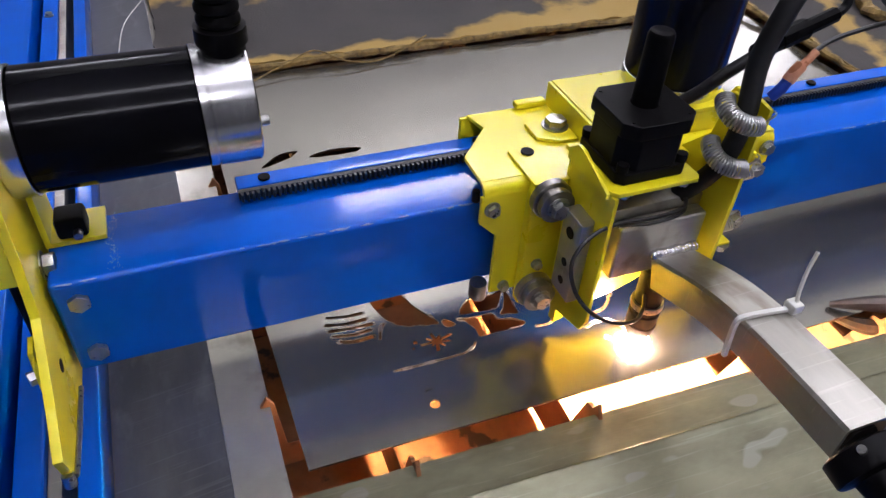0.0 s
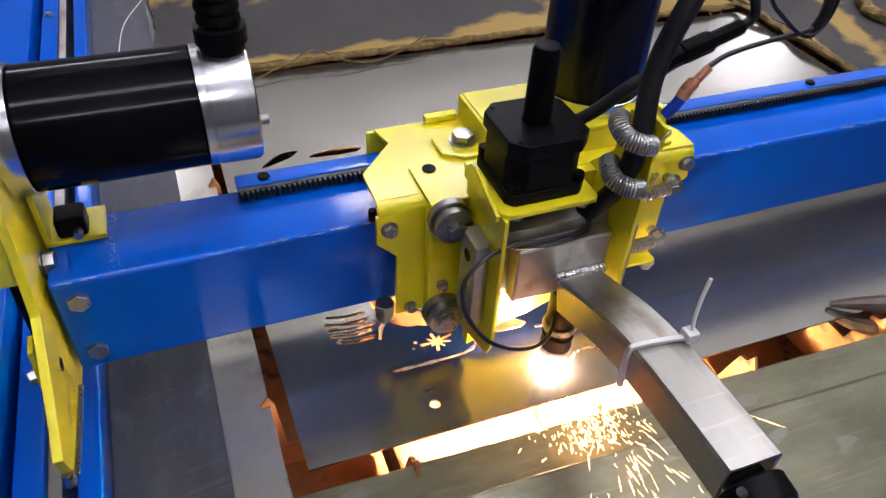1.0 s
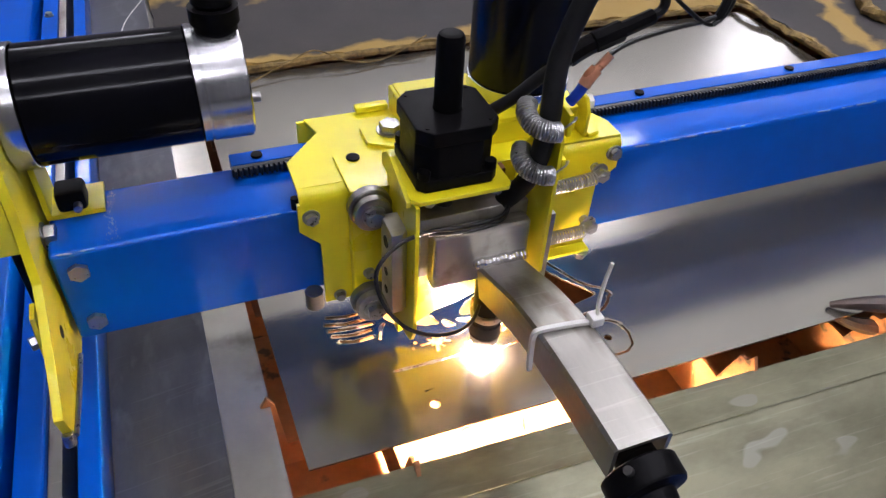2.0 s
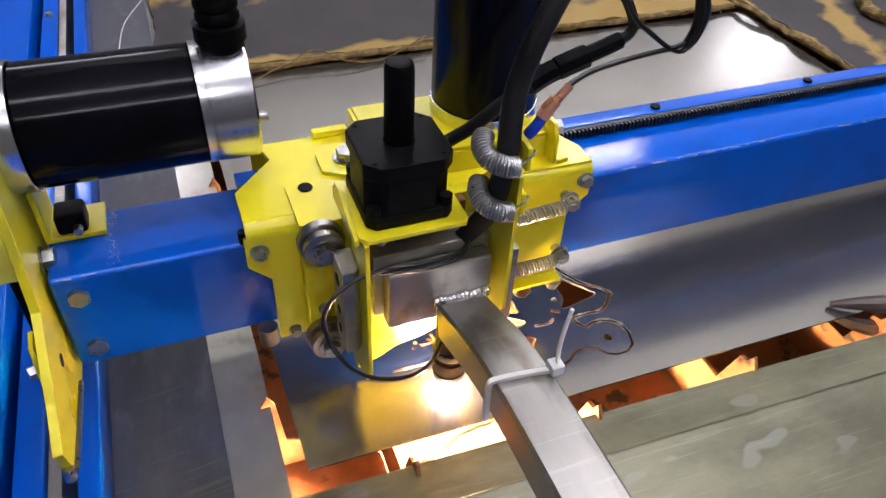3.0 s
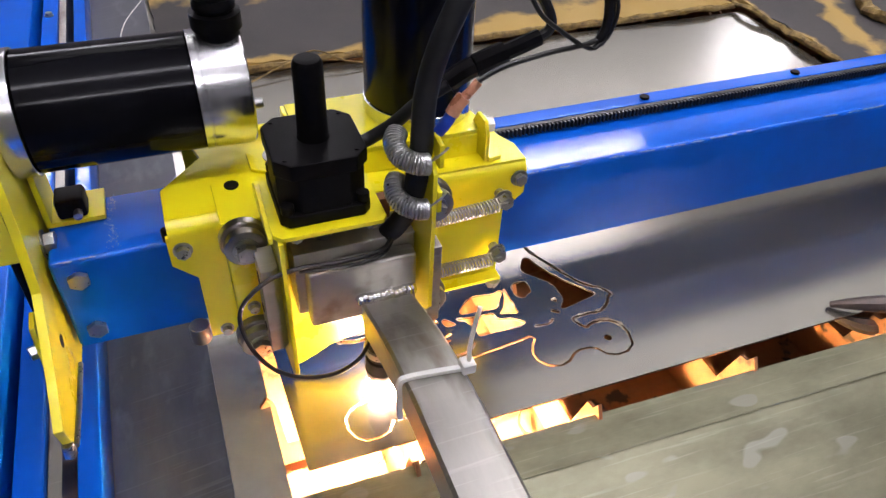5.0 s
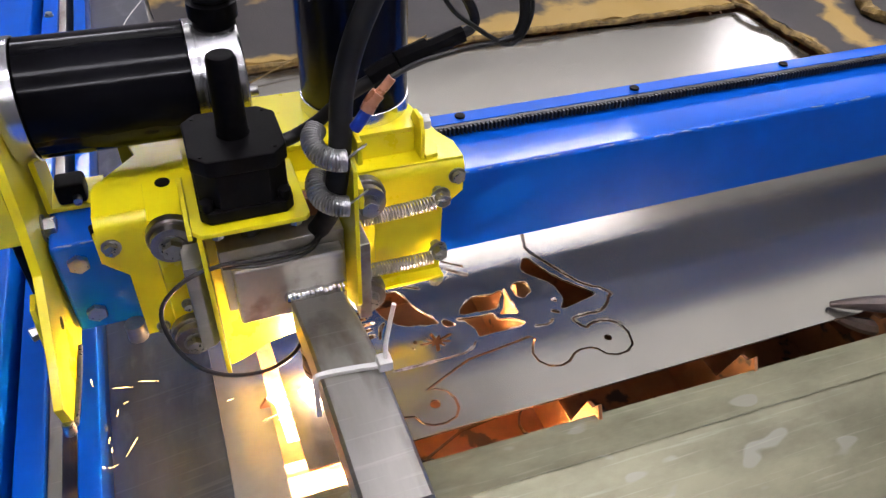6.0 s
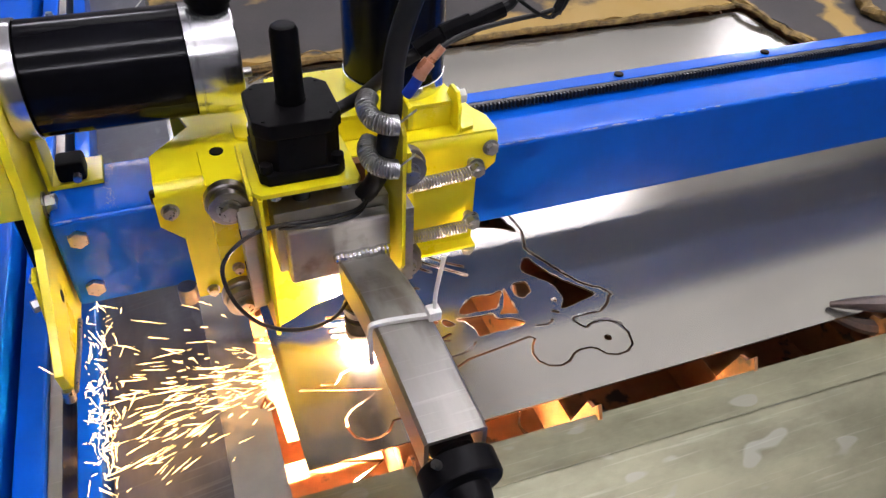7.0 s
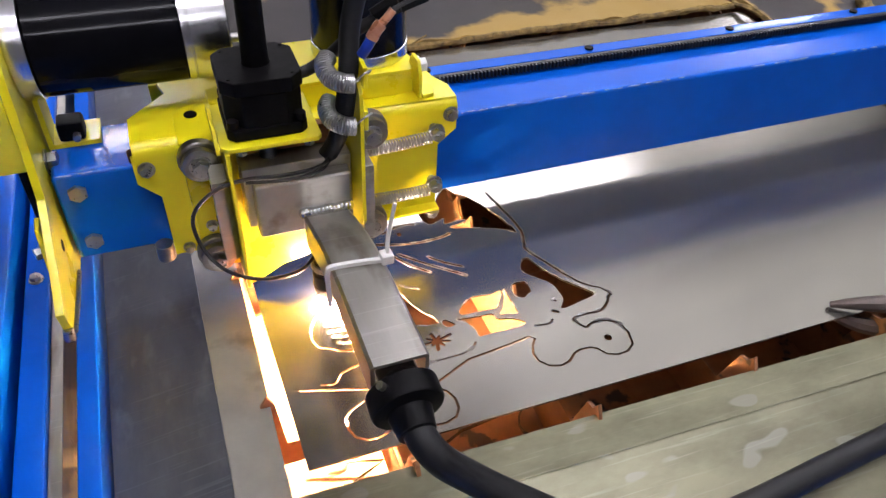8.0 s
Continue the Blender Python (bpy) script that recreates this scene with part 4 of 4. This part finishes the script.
    part("lead_plug", cable([(0.0722, 0.0300, 0.2552), (0.0807, 0.0300, 0.2580), (0.0920, 0.0300, 0.2615)], 0.0074, 8), MATT_BLACK, lead)
    part("lead_sleeve", cable([(0.0920, 0.0300, 0.2615), (0.1030, 0.0300, 0.2650), (0.1149, 0.0300, 0.2690)], 0.0054, 8), MATT_BLACK, lead)
    part("lead_cable", cable([(0.1130, 0.0300, 0.2684), (0.1207, 0.0300, 0.2725), (0.1216, 0.0300, 0.2805), (0.1125, 0.0300, 0.2961), (0.0997, 0.0300, 0.3096), (0.080, 0.032, 0.335)], 0.0034, 8), RUBBER, lead)
    crimp = part("crimp", cable([(0.0381, -0.018, 0.2540), (0.0415, -0.018, 0.2600), (0.0450, -0.018, 0.2640)], 0.0042, 10), COPPER, c, "copper-coloured crimp connector")
    part("crimp_barrel", cable([(0.0440, -0.018, 0.2628), (0.0480, -0.018, 0.2665), (0.0530, -0.018, 0.2722)], 0.0027, 10), COPPER, crimp)
    part("crimp_boot", cable([(0.0315, -0.016, 0.2425), (0.0350, -0.018, 0.2490), (0.0381, -0.018, 0.2540)], 0.0036, 10), BLUE_PLASTIC, crimp)
    part("crimp_wire", cable([(0.0525, -0.0170, 0.2715), (0.0635, -0.0140, 0.2746), (0.0754, -0.0140, 0.2781), (0.0984, -0.0140, 0.2816), (0.1169, -0.0140, 0.2833), (0.1278, -0.0140, 0.2853)], 0.0016, 8), WIRE, crimp)
    part("taped_cable", cable([(0.1290, -0.0140, 0.2830), (0.1327, -0.0140, 0.2943), (0.1312, -0.0140, 0.3079), (0.1270, -0.0140, 0.3181), (0.1180, -0.0140, 0.3290), (0.105, -0.012, 0.350)], 0.0033, 8), RUBBER, crimp)
    part("loop_wire", cable([(0.1300, -0.0150, 0.2870), (0.1252, -0.0150, 0.2812), (0.1166, -0.0140, 0.2842), (0.1026, -0.0140, 0.2940), (0.0889, -0.0140, 0.3050), (0.0799, -0.0140, 0.3202), (0.0837, -0.0140, 0.3289), (0.093, -0.013, 0.345)], 0.0014, 8), WIRE, crimp)
    part("loop_wire", cable([(0.1252, -0.0165, 0.2812), (0.1328, -0.0165, 0.2881), (0.1360, -0.0165, 0.3024), (0.1317, -0.0165, 0.3145), (0.1235, -0.0165, 0.3247), (0.110, -0.014, 0.345)], 0.0012, 8), WIRE, crimp)
    return c


def lift_motor(c):
    x0, x1, y0, y1, z0, z1 = -0.0615, -0.0050, -0.0040, 0.0525, 0.1825, 0.2270

    def octagon(k, inset=0.0):
        a, b, cc, d = x0 + inset, x1 - inset, y0 + inset, y1 - inset
        return [(a + k, cc), (b - k, cc), (b, cc + k), (b, d - k), (b - k, d), (a + k, d), (a, d - k), (a, cc + k)]
    m = part("lift_motor", prism(octagon(0.0120, 0.0012), "z", z0 + 0.009, z1 - 0.0112, 0.0008), MATT_BLACK, c, "square black stepper motor")
    part("motor_lid", prism(octagon(0.0090), "z", z1 - 0.0110, z1, 0.0014), MATT_BLACK, m)
    part("motor_foot", prism(octagon(0.0050), "z", z0, z0 + 0.0088, 0.0012), MATT_BLACK, m)
    for x in (x0 + 0.005, x1 - 0.005):
        for y in (y0 + 0.005, y1 - 0.005):
            part("foot_screw", rod((x, y, z0 + 0.0089), (x, y, z0 + 0.0150), 0.0042, 14, bevel=0.0006), MATT_BLACK, m)
            part("lid_screw", rod((x + (0.002 if x < -0.03 else -0.002), y + (0.002 if y < 0.02 else -0.002), z1 + 0.0002), (x + (0.002 if x < -0.03 else -0.002), y + (0.002 if y < 0.02 else -0.002), z1 + 0.0008), 0.0014, 10), MATT_BLACK, m)
    part("shaft_cover", lathe((-0.0330, 0.0245, z1 + 0.0002), (0, 0, 1), [(0, 0.0098), (0.002, 0.0092), (0.047, 0.0088), (0.0500, 0.0076), (0.0512, 0.0050)], 32), MATT_BLACK, m, "black rubber shaft cover")


CARRIAGE = carriage()


# ---- plasma torch ----
def torch():
    t = thing("plasma_torch", "plasma torch in a curved aluminium channel, arc burning", "cutting torch")
    # clamping plate, weld and curved channel
    part("clamp_plate", box((-0.0500, -0.0070, 0.0960), (0.0240, 0.0060, 0.1440), 0.0025, seg=3), ALU, t, "scuffed aluminium clamping plate")
    part("back_block", box((-0.0560, 0.0062, 0.0980), (0.0270, 0.0325, 0.1520), 0.0015), ALU, t)
    line = smooth_path([(0, -0.0075, 0.1110), (0, -0.030, 0.1185), (0, -0.060, 0.1285), (0, -0.095, 0.1350), (0, -0.140, 0.1378), (0, -0.190, 0.1385)], 6)
    bm = bmesh.new()
    w, h, th = 0.0182, 0.0260, 0.0025
    prev = None
    for i, p in enumerate(line):
        d = (line[min(i + 1, len(line) - 1)] - line[max(i - 1, 0)]).normalized()
        n = Vector((1, 0, 0)).cross(d).normalized()
        if n.z < 0:
            n = -n
        x = Vector((1, 0, 0))
        sec = [(-w, -h), (-w, -0.002), (-w + 0.002, 0), (w - 0.002, 0), (w, -0.002), (w, -h), (w - th, -h), (w - th, -th), (-w + th, -th), (-w + th, -h)]
        cur = [bm.verts.new(p + Vector((0.0020, 0, 0)) + x * a + n * b) for a, b in sec]
        if prev:
            for k in range(len(cur)):
                j = (k + 1) % len(cur)
                bm.faces.new((prev[k], prev[j], cur[j], cur[k]))
        else:
            bm.faces.new(cur)
        prev = cur
    bm.faces.new(prev)
    guard = part("channel", bm, ALU, t, "curved scuffed aluminium channel")
    bead = bmesh.new()
    for i in range(13):
        a = -0.0165 + 0.0370 * i / 12
        bmesh.ops.create_uvsphere(bead, u_segments=10, v_segments=6, radius=0.0046,
                                  matrix=Matrix.Translation((a, -0.0085 + 0.0006 * math.sin(i * 2.1), 0.1140 + 0.0005 * math.sin(i * 1.3))) @ Matrix.Diagonal((0.7, 1, 0.9, 1)))
    tagged(part("weld_bead", bead, TURNED, guard, "rippled weld bead"), kind="stuff")
    # torch handle under the channel, head pointing down
    part("handle", cable([(0.002, 0.000, 0.078), (0.002, -0.020, 0.092), (0.002, -0.060, 0.1080), (0.002, -0.100, 0.1160), (0.002, -0.190, 0.1200)], 0.0125, 14), SOOT, t, "dark torch handle")
    head = part("head", lathe((0.0005, 0.0000, 0.0115), (0, 0, 1), [(0, 0.0045), (0.002, 0.0085), (0.010, 0.0112), (0.022, 0.0125), (0.030, 0.0125), (0.031, 0.0110), (0.060, 0.0115), (0.078, 0.0120)], 32), SOOT, t, "sooty torch head")
    part("shield_cup", lathe((0.0005, 0.0000, 0.0110), (0, 0, 1), [(0, 0.0052), (0.003, 0.0098), (0.012, 0.0122), (0.018, 0.0128), (0.0182, 0.0120)], 32), BRASS, head)
    part("sensor_ring", lathe((0.0005, 0, 0.0480), (0, 0, 1), [(0, 0.0130), (0.003, 0.0136), (0.006, 0.0130)], 24), ZINC, head)
    # end cap, strain relief and supply cable
    cap = part("end_cap", lathe((0.002, -0.1905, 0.1150), (0, -1, -0.16), [(0, 0.0185), (0.0015, 0.0222), (0.0025, 0.0228), (0.0150, 0.0228), (0.0165, 0.0218), (0.0175, 0.0150), (0.0185, 0.0138), (0.032, 0.0118), (0.033, 0.0105)], 32), MATT_BLACK, t, "black rubber end cap")
    part("cap_screw", rod((-0.0105, -0.200, 0.1300), (-0.0140, -0.200, 0.1345), 0.0026, 12), ZINC, cap)
    part("supply_cable", cable([(0.002, -0.214, 0.1140), (0.004, -0.226, 0.1080), (0.012, -0.236, 0.0980), (0.030, -0.243, 0.0800), (0.060, -0.258, 0.0600), (0.105, -0.278, 0.0350),
                                (0.160, -0.288, 0.0120), (0.225, -0.286, 0.0020), (0.300, -0.280, 0.0010), (0.376, -0.274, 0.0010), (0.55, -0.26, 0.001)], 0.0098, 16), RUBBER, t, "thick black supply cable")
    # cable tie round the channel
    loop = [(-0.0190, -0.1010, 0.104), (-0.0190, -0.0995, 0.120), (-0.0188, -0.0990, 0.1340), (-0.0140, -0.0990, 0.1372), (0.0050, -0.1010, 0.1378), (0.0200, -0.1035, 0.1382)]
    tie = sweep(smooth_path(loop, 6), 0.0021, 4)
    band = part("cable_tie", tie, NYLON, t, "white nylon cable tie")
    part("tie_head", box((0.0165, -0.1080, 0.1365), (0.0250, -0.0990, 0.1440), 0.0012), NYLON, band)
    part("tie_tail", cable([(0.0215, -0.1040, 0.142), (0.0225, -0.1010, 0.152), (0.0260, -0.0975, 0.165), (0.0290, -0.0960, 0.178)], 0.0014, 6), NYLON, band)
    # pilot wires looping to the head
    part("pilot_wire", cable([(0.014, 0.012, 0.152), (0.000, -0.006, 0.1530), (-0.028, -0.0100, 0.1535), (-0.055, -0.0090, 0.1545), (-0.078, -0.0120, 0.1510), (-0.0950, -0.0190, 0.1380), (-0.0935, -0.0280, 0.1170),
                              (-0.0820, -0.0380, 0.1010), (-0.0640, -0.0420, 0.0900), (-0.0420, -0.0370, 0.0800), (-0.0230, -0.0220, 0.0700), (-0.0100, -0.0060, 0.0670)], 0.0015, 8), WIRE, t, "thin black looping wire")
    part("pilot_wire", cable([(0.016, 0.014, 0.150), (0.000, -0.007, 0.1500), (-0.028, -0.0115, 0.1500), (-0.055, -0.0080, 0.1510)], 0.0013, 8), WIRE, t)
    # the arc, its shape widened to hold the glare, and the jet under the sheet
    arc = lathe((0.0005, 0, -0.0005), (0, 0, 1), [(0, 0.0060), (0.0012, 0.0122), (0.0040, 0.0136), (0.0080, 0.0118), (0.0108, 0.0070)], 24)
    part("arc", arc, ARC, t, "blinding white arc, widened to hold its glare")
    part("jet", lathe((0.0005, 0, -0.0200), (0, 0, 1), [(0, 0.0050), (0.008, 0.0044), (0.013, 0.0028), (0.0165, 0.0010)], 16), JET, t, "glowing orange jet")
    # fan of sparks flung out under the sheet, packed to stand for glare too
    rnd = random.Random(5)
    fan = bmesh.new()
    for i in range(1300):
        a = rnd.uniform(0, 2 * math.pi)
        falling = i % 3 == 0
        r0 = abs(rnd.gauss(0, 0.008 if falling else 0.012))
        r1 = min(r0 + rnd.uniform(0.005, 0.015), 0.024 if falling else 0.050)
        if r1 < r0 + 0.003:
            continue
        z = rnd.uniform(-0.0052, -0.0030)
        drop = Vector((0, 0, -rnd.uniform(0.004, 0.030))) if falling else Vector((0, 0, 0))
        d, sd = Vector((math.cos(a), math.sin(a), 0)), Vector((-math.sin(a), math.cos(a), 0))
        w = rnd.uniform(0.00018, 0.00045) * (1 - r0 / 0.06)
        tail, mid, tip = d * r0 + Vector((0, 0, z)), d * (r0 * 0.35 + r1 * 0.65) + Vector((0, 0, z)) + drop * 0.6, d * r1 + Vector((0, 0, z)) + drop
        v = [fan.verts.new(q) for q in (tail, mid + sd * w, mid + Vector((0, 0, w)), mid - sd * w, mid - Vector((0, 0, w * 0.6)), tip)]
        for k in range(4):
            fan.faces.new((v[0], v[1 + k], v[1 + (k + 1) % 4]))
            fan.faces.new((v[5], v[1 + (k + 1) % 4], v[1 + k]))
    tagged(part("spark_fan", fan, PLUME, t, "fan of glowing sparks, packed to stand for white glare"), kind="stuff")
    return t


TORCH = torch()


# ---- flying sparks ----
def spark_mesh(length, w, name):
    bm = bmesh.new()
    v = [bm.verts.new(q) for q in ((-length / 2, 0, 0), (length * 0.2, w, 0), (length * 0.2, 0, w), (length * 0.2, -w, 0), (length * 0.2, 0, -w), (length / 2, 0, 0))]
    for k in range(4):
        bm.faces.new((v[0], v[1 + k], v[1 + (k + 1) % 4]))
        bm.faces.new((v[5], v[1 + (k + 1) % 4], v[1 + k]))
    return to_mesh(name, bm, SPARK, 180)


def at_time(t):
    for (t0, x0, y0), (t1, x1, y1) in zip(PATH, PATH[1:]):
        if t0 <= t <= t1:
            k = (t - t0) / (t1 - t0)
            return x0 + (x1 - x0) * k, y0 + (y1 - y0) * k
    return PATH[-1][1:]


SPARKS = []


def sparks():
    """Sparks leave the gap round the sheet, skim over the border panel and drop off it."""
    rnd = random.Random(11)
    meshes = [spark_mesh(0.032, 0.00024, "spark"), spark_mesh(0.018, 0.00028, "spark"), spark_mesh(0.006, 0.00036, "spark")]
    bursts = (("front", 0.40, 1.12, 42), ("front", 1.5, 2.0, 8), ("front", 2.95, 3.55, 12), ("left", 4.0, 4.4, 10), ("left", 5.35, 6.02, 22),
              ("left", 6.84, 7.16, 66), ("left", 7.34, 7.58, 26), ("front", -0.1, 0.1, 6), ("rail", 6.88, 7.14, 84), ("rail", 7.38, 7.58, 14), ("rail", 5.7, 5.95, 10))
    for side, a, b, n in bursts:
        for i in range(n):
            t0 = rnd.uniform(a, b)
            x, y = at_time(max(0.0, t0))
            life = rnd.uniform(0.12, 0.24)
            if side == "front":
                p0 = Vector((x + rnd.gauss(0, 0.035), -0.078, -0.005))
                d = Vector(((p0.x - x) * 3.0 + rnd.gauss(0, 0.03), -rnd.uniform(0.10, 0.20), 0))
                hide, gone = Vector((max(x, -0.16), 0.0, -0.19)), Vector((p0.x + d.x * 2, -0.42, -0.30))
            elif side == "rail":
                p0 = Vector((-0.338, y - 0.01 + rnd.gauss(0, 0.035), -0.018))
                d = Vector((rnd.gauss(0.006, 0.016), rnd.gauss(0.0, 0.040), abs(rnd.gauss(0.0, 0.035))))
                hide, gone = Vector((-0.3425, p0.y, -0.08)), Vector((-0.3425, p0.y + d.y, -0.08))
            else:
                p0 = Vector((-0.216, y + rnd.gauss(0, 0.025), -0.005))
                d = Vector((-rnd.uniform(0.10, 0.165), (p0.y - y) * 2.0 + rnd.gauss(0, 0.035), 0))
                hide, gone = Vector((-0.15, y, -0.19)), Vector((-0.3655, p0.y + d.y, -0.08))
            top = rnd.uniform(0.004, 0.028)
            p1, p2 = p0 + d * 0.5 + Vector((0, 0, top)), p0 + d + Vector((0, 0, rnd.uniform(0.002, 0.016)))
            ob = tagged(new("spark", rnd.choice(meshes[1:] if side == "rail" else meshes)), "glowing orange streak of a flying spark", "spark", "flying sparks")
            turn = d.normalized().to_track_quat("X", "Z").to_matrix().to_4x4()
            rows = []
            for t, p in ((0.0, hide), (t0 - 0.06, hide), (t0, p0), (t0 + life * 0.5, p1), (t0 + life, p2), (t0 + life + 0.10, gone), (8.3, gone)):
                if not rows or t > rows[-1][0] + 0.034:
                    rows.append((t, Matrix.Translation(p) @ turn))
            ob.matrix_basis = rows[0][1]
            SPARKS.append((ob, rows))


def spray(reach, wide, bounce, count, thick, seed):
    """A burst of spark streaks fanning out along -x, some of them bouncing up where they strike the rail."""
    rnd = random.Random(seed)
    verts, faces = [], []
    for i in range(count):
        if i < count * bounce:
            mid = Vector((-reach + rnd.gauss(0, 0.006), rnd.gauss(0, wide), abs(rnd.gauss(0, 0.020))))
            d = Vector((rnd.gauss(0, 0.5), rnd.gauss(0, 0.7), rnd.uniform(0.2, 1.0))).normalized()
            size = rnd.uniform(0.003, 0.014)
        else:
            out = rnd.uniform(0.03, 1.0) ** 1.4
            a = rnd.gauss(0, 0.34)
            d = Vector((-math.cos(a), math.sin(a), rnd.gauss(0.02, 0.12))).normalized()
            mid = Vector((-reach * out, math.sin(a) * reach * out + rnd.gauss(0, wide * 0.25), 0.003 + abs(rnd.gauss(0, 0.010)) * (1 - 0.4 * out)))
            size = rnd.uniform(0.03, 0.22) * reach * (0.5 + 0.5 * out)
        side = d.orthogonal().normalized()
        w = rnd.uniform(0.00014, 0.00034) * thick
        n = len(verts)
        verts += [mid - d * size / 2, mid + side * w + d * size * 0.2, mid + d.cross(side) * w + d * size * 0.2, mid - (side + d.cross(side)) * w * 0.7 + d * size * 0.2, mid + d * size / 2]
        faces += [(n, n + 1, n + 2), (n, n + 2, n + 3), (n, n + 3, n + 1), (n + 4, n + 2, n + 1), (n + 4, n + 3, n + 2), (n + 4, n + 1, n + 3)]
    me = bpy.data.meshes.new("spark_spray")
    me.from_pydata(verts, [], faces)
    me.materials.append(SPARK)
    return me


def sprays():
    for k, (side, a, b, reach, wide, bounce, count, thick) in enumerate((
            ("left", 6.84, 7.00, 0.120, 0.048, 0.20, 150, 1), ("left", 6.92, 7.08, 0.122, 0.060, 0.50, 260, 1), ("left", 7.02, 7.20, 0.122, 0.045, 0.25, 90, 1),
            ("left", 7.46, 7.62, 0.110, 0.040, 0.10, 26, 1), ("left", 5.72, 5.94, 0.118, 0.055, 0.30, 70, 1),
            ("front", 0.52, 0.72, 0.110, 0.045, 0.0, 70, 1), ("front", 0.86, 1.06, 0.115, 0.060, 0.0, 90, 1),
            # short thick sprays stand in for the white glow over the front gap
            ("front", 0.80, 1.08, 0.036, 0.075, 0.0, 300, 1.6),
            ("front", 3.10, 3.70, 0.036, 0.055, 0.0, 300, 1.6), ("front", 3.92, 4.36, 0.034, 0.050, 0.0, 260, 1.6))):
        x, y = at_time(a)
        x1, y1 = at_time(b)
        ob = tagged(new("spark_spray", spray(reach, wide, bounce, count, thick, 40 + k)), "spray of glowing orange sparks, the dense short ones standing for glare", "spark spray", kind="stuff")
        if side == "left":
            start, turn, way = Vector((-0.2130, (y + y1) / 2 - (0.012 if thick == 1 else 0.02), -0.004)), Matrix.Identity(4), Vector((-0.006, 0, 0))
        else:
            start, turn, way = Vector((x + (0.02 if thick == 1 else 0.0), -0.0780, -0.004)), pose(0, 0, 0, 8, 0, 90), Vector((x1 - x, -0.006, 0))
        hidden = Vector((0.05, 0.25, -0.22))
        rows = [(0.0, Matrix.Translation(hidden) @ turn), (a - 0.05, Matrix.Translation(hidden) @ turn), (a, Matrix.Translation(start) @ turn),
                (b, Matrix.Translation(start + way) @ turn), (b + 0.06, Matrix.Translation(hidden) @ turn), (8.3, Matrix.Translation(hidden) @ turn)]
        ob.matrix_basis = rows[0][1]
        SPARKS.append((ob, rows))


sparks()
sprays()


# ---- what moves ----
def motions():
    walk(GANTRY, [(t, pose(0, y, 0)) for t, x, y in PATH])
    walk(CARRIAGE, [(t, pose(x, y, 0)) for t, x, y in PATH])
    walk(TORCH, [(t, pose(x, y, 0)) for t, x, y in PATH])
    for t, ob, c in SLIVERS:
        rows = [(t, pose(c.x, c.y, 0)), (t + 0.13, pose(c.x, c.y, -0.10)), (8.2, pose(c.x, c.y, -0.101))]
        walk(ob, ([(0.0, pose(c.x, c.y, 0))] if t > 0.05 else []) + rows)
    for ob, rows in SPARKS:
        walk(ob, rows)


motions()
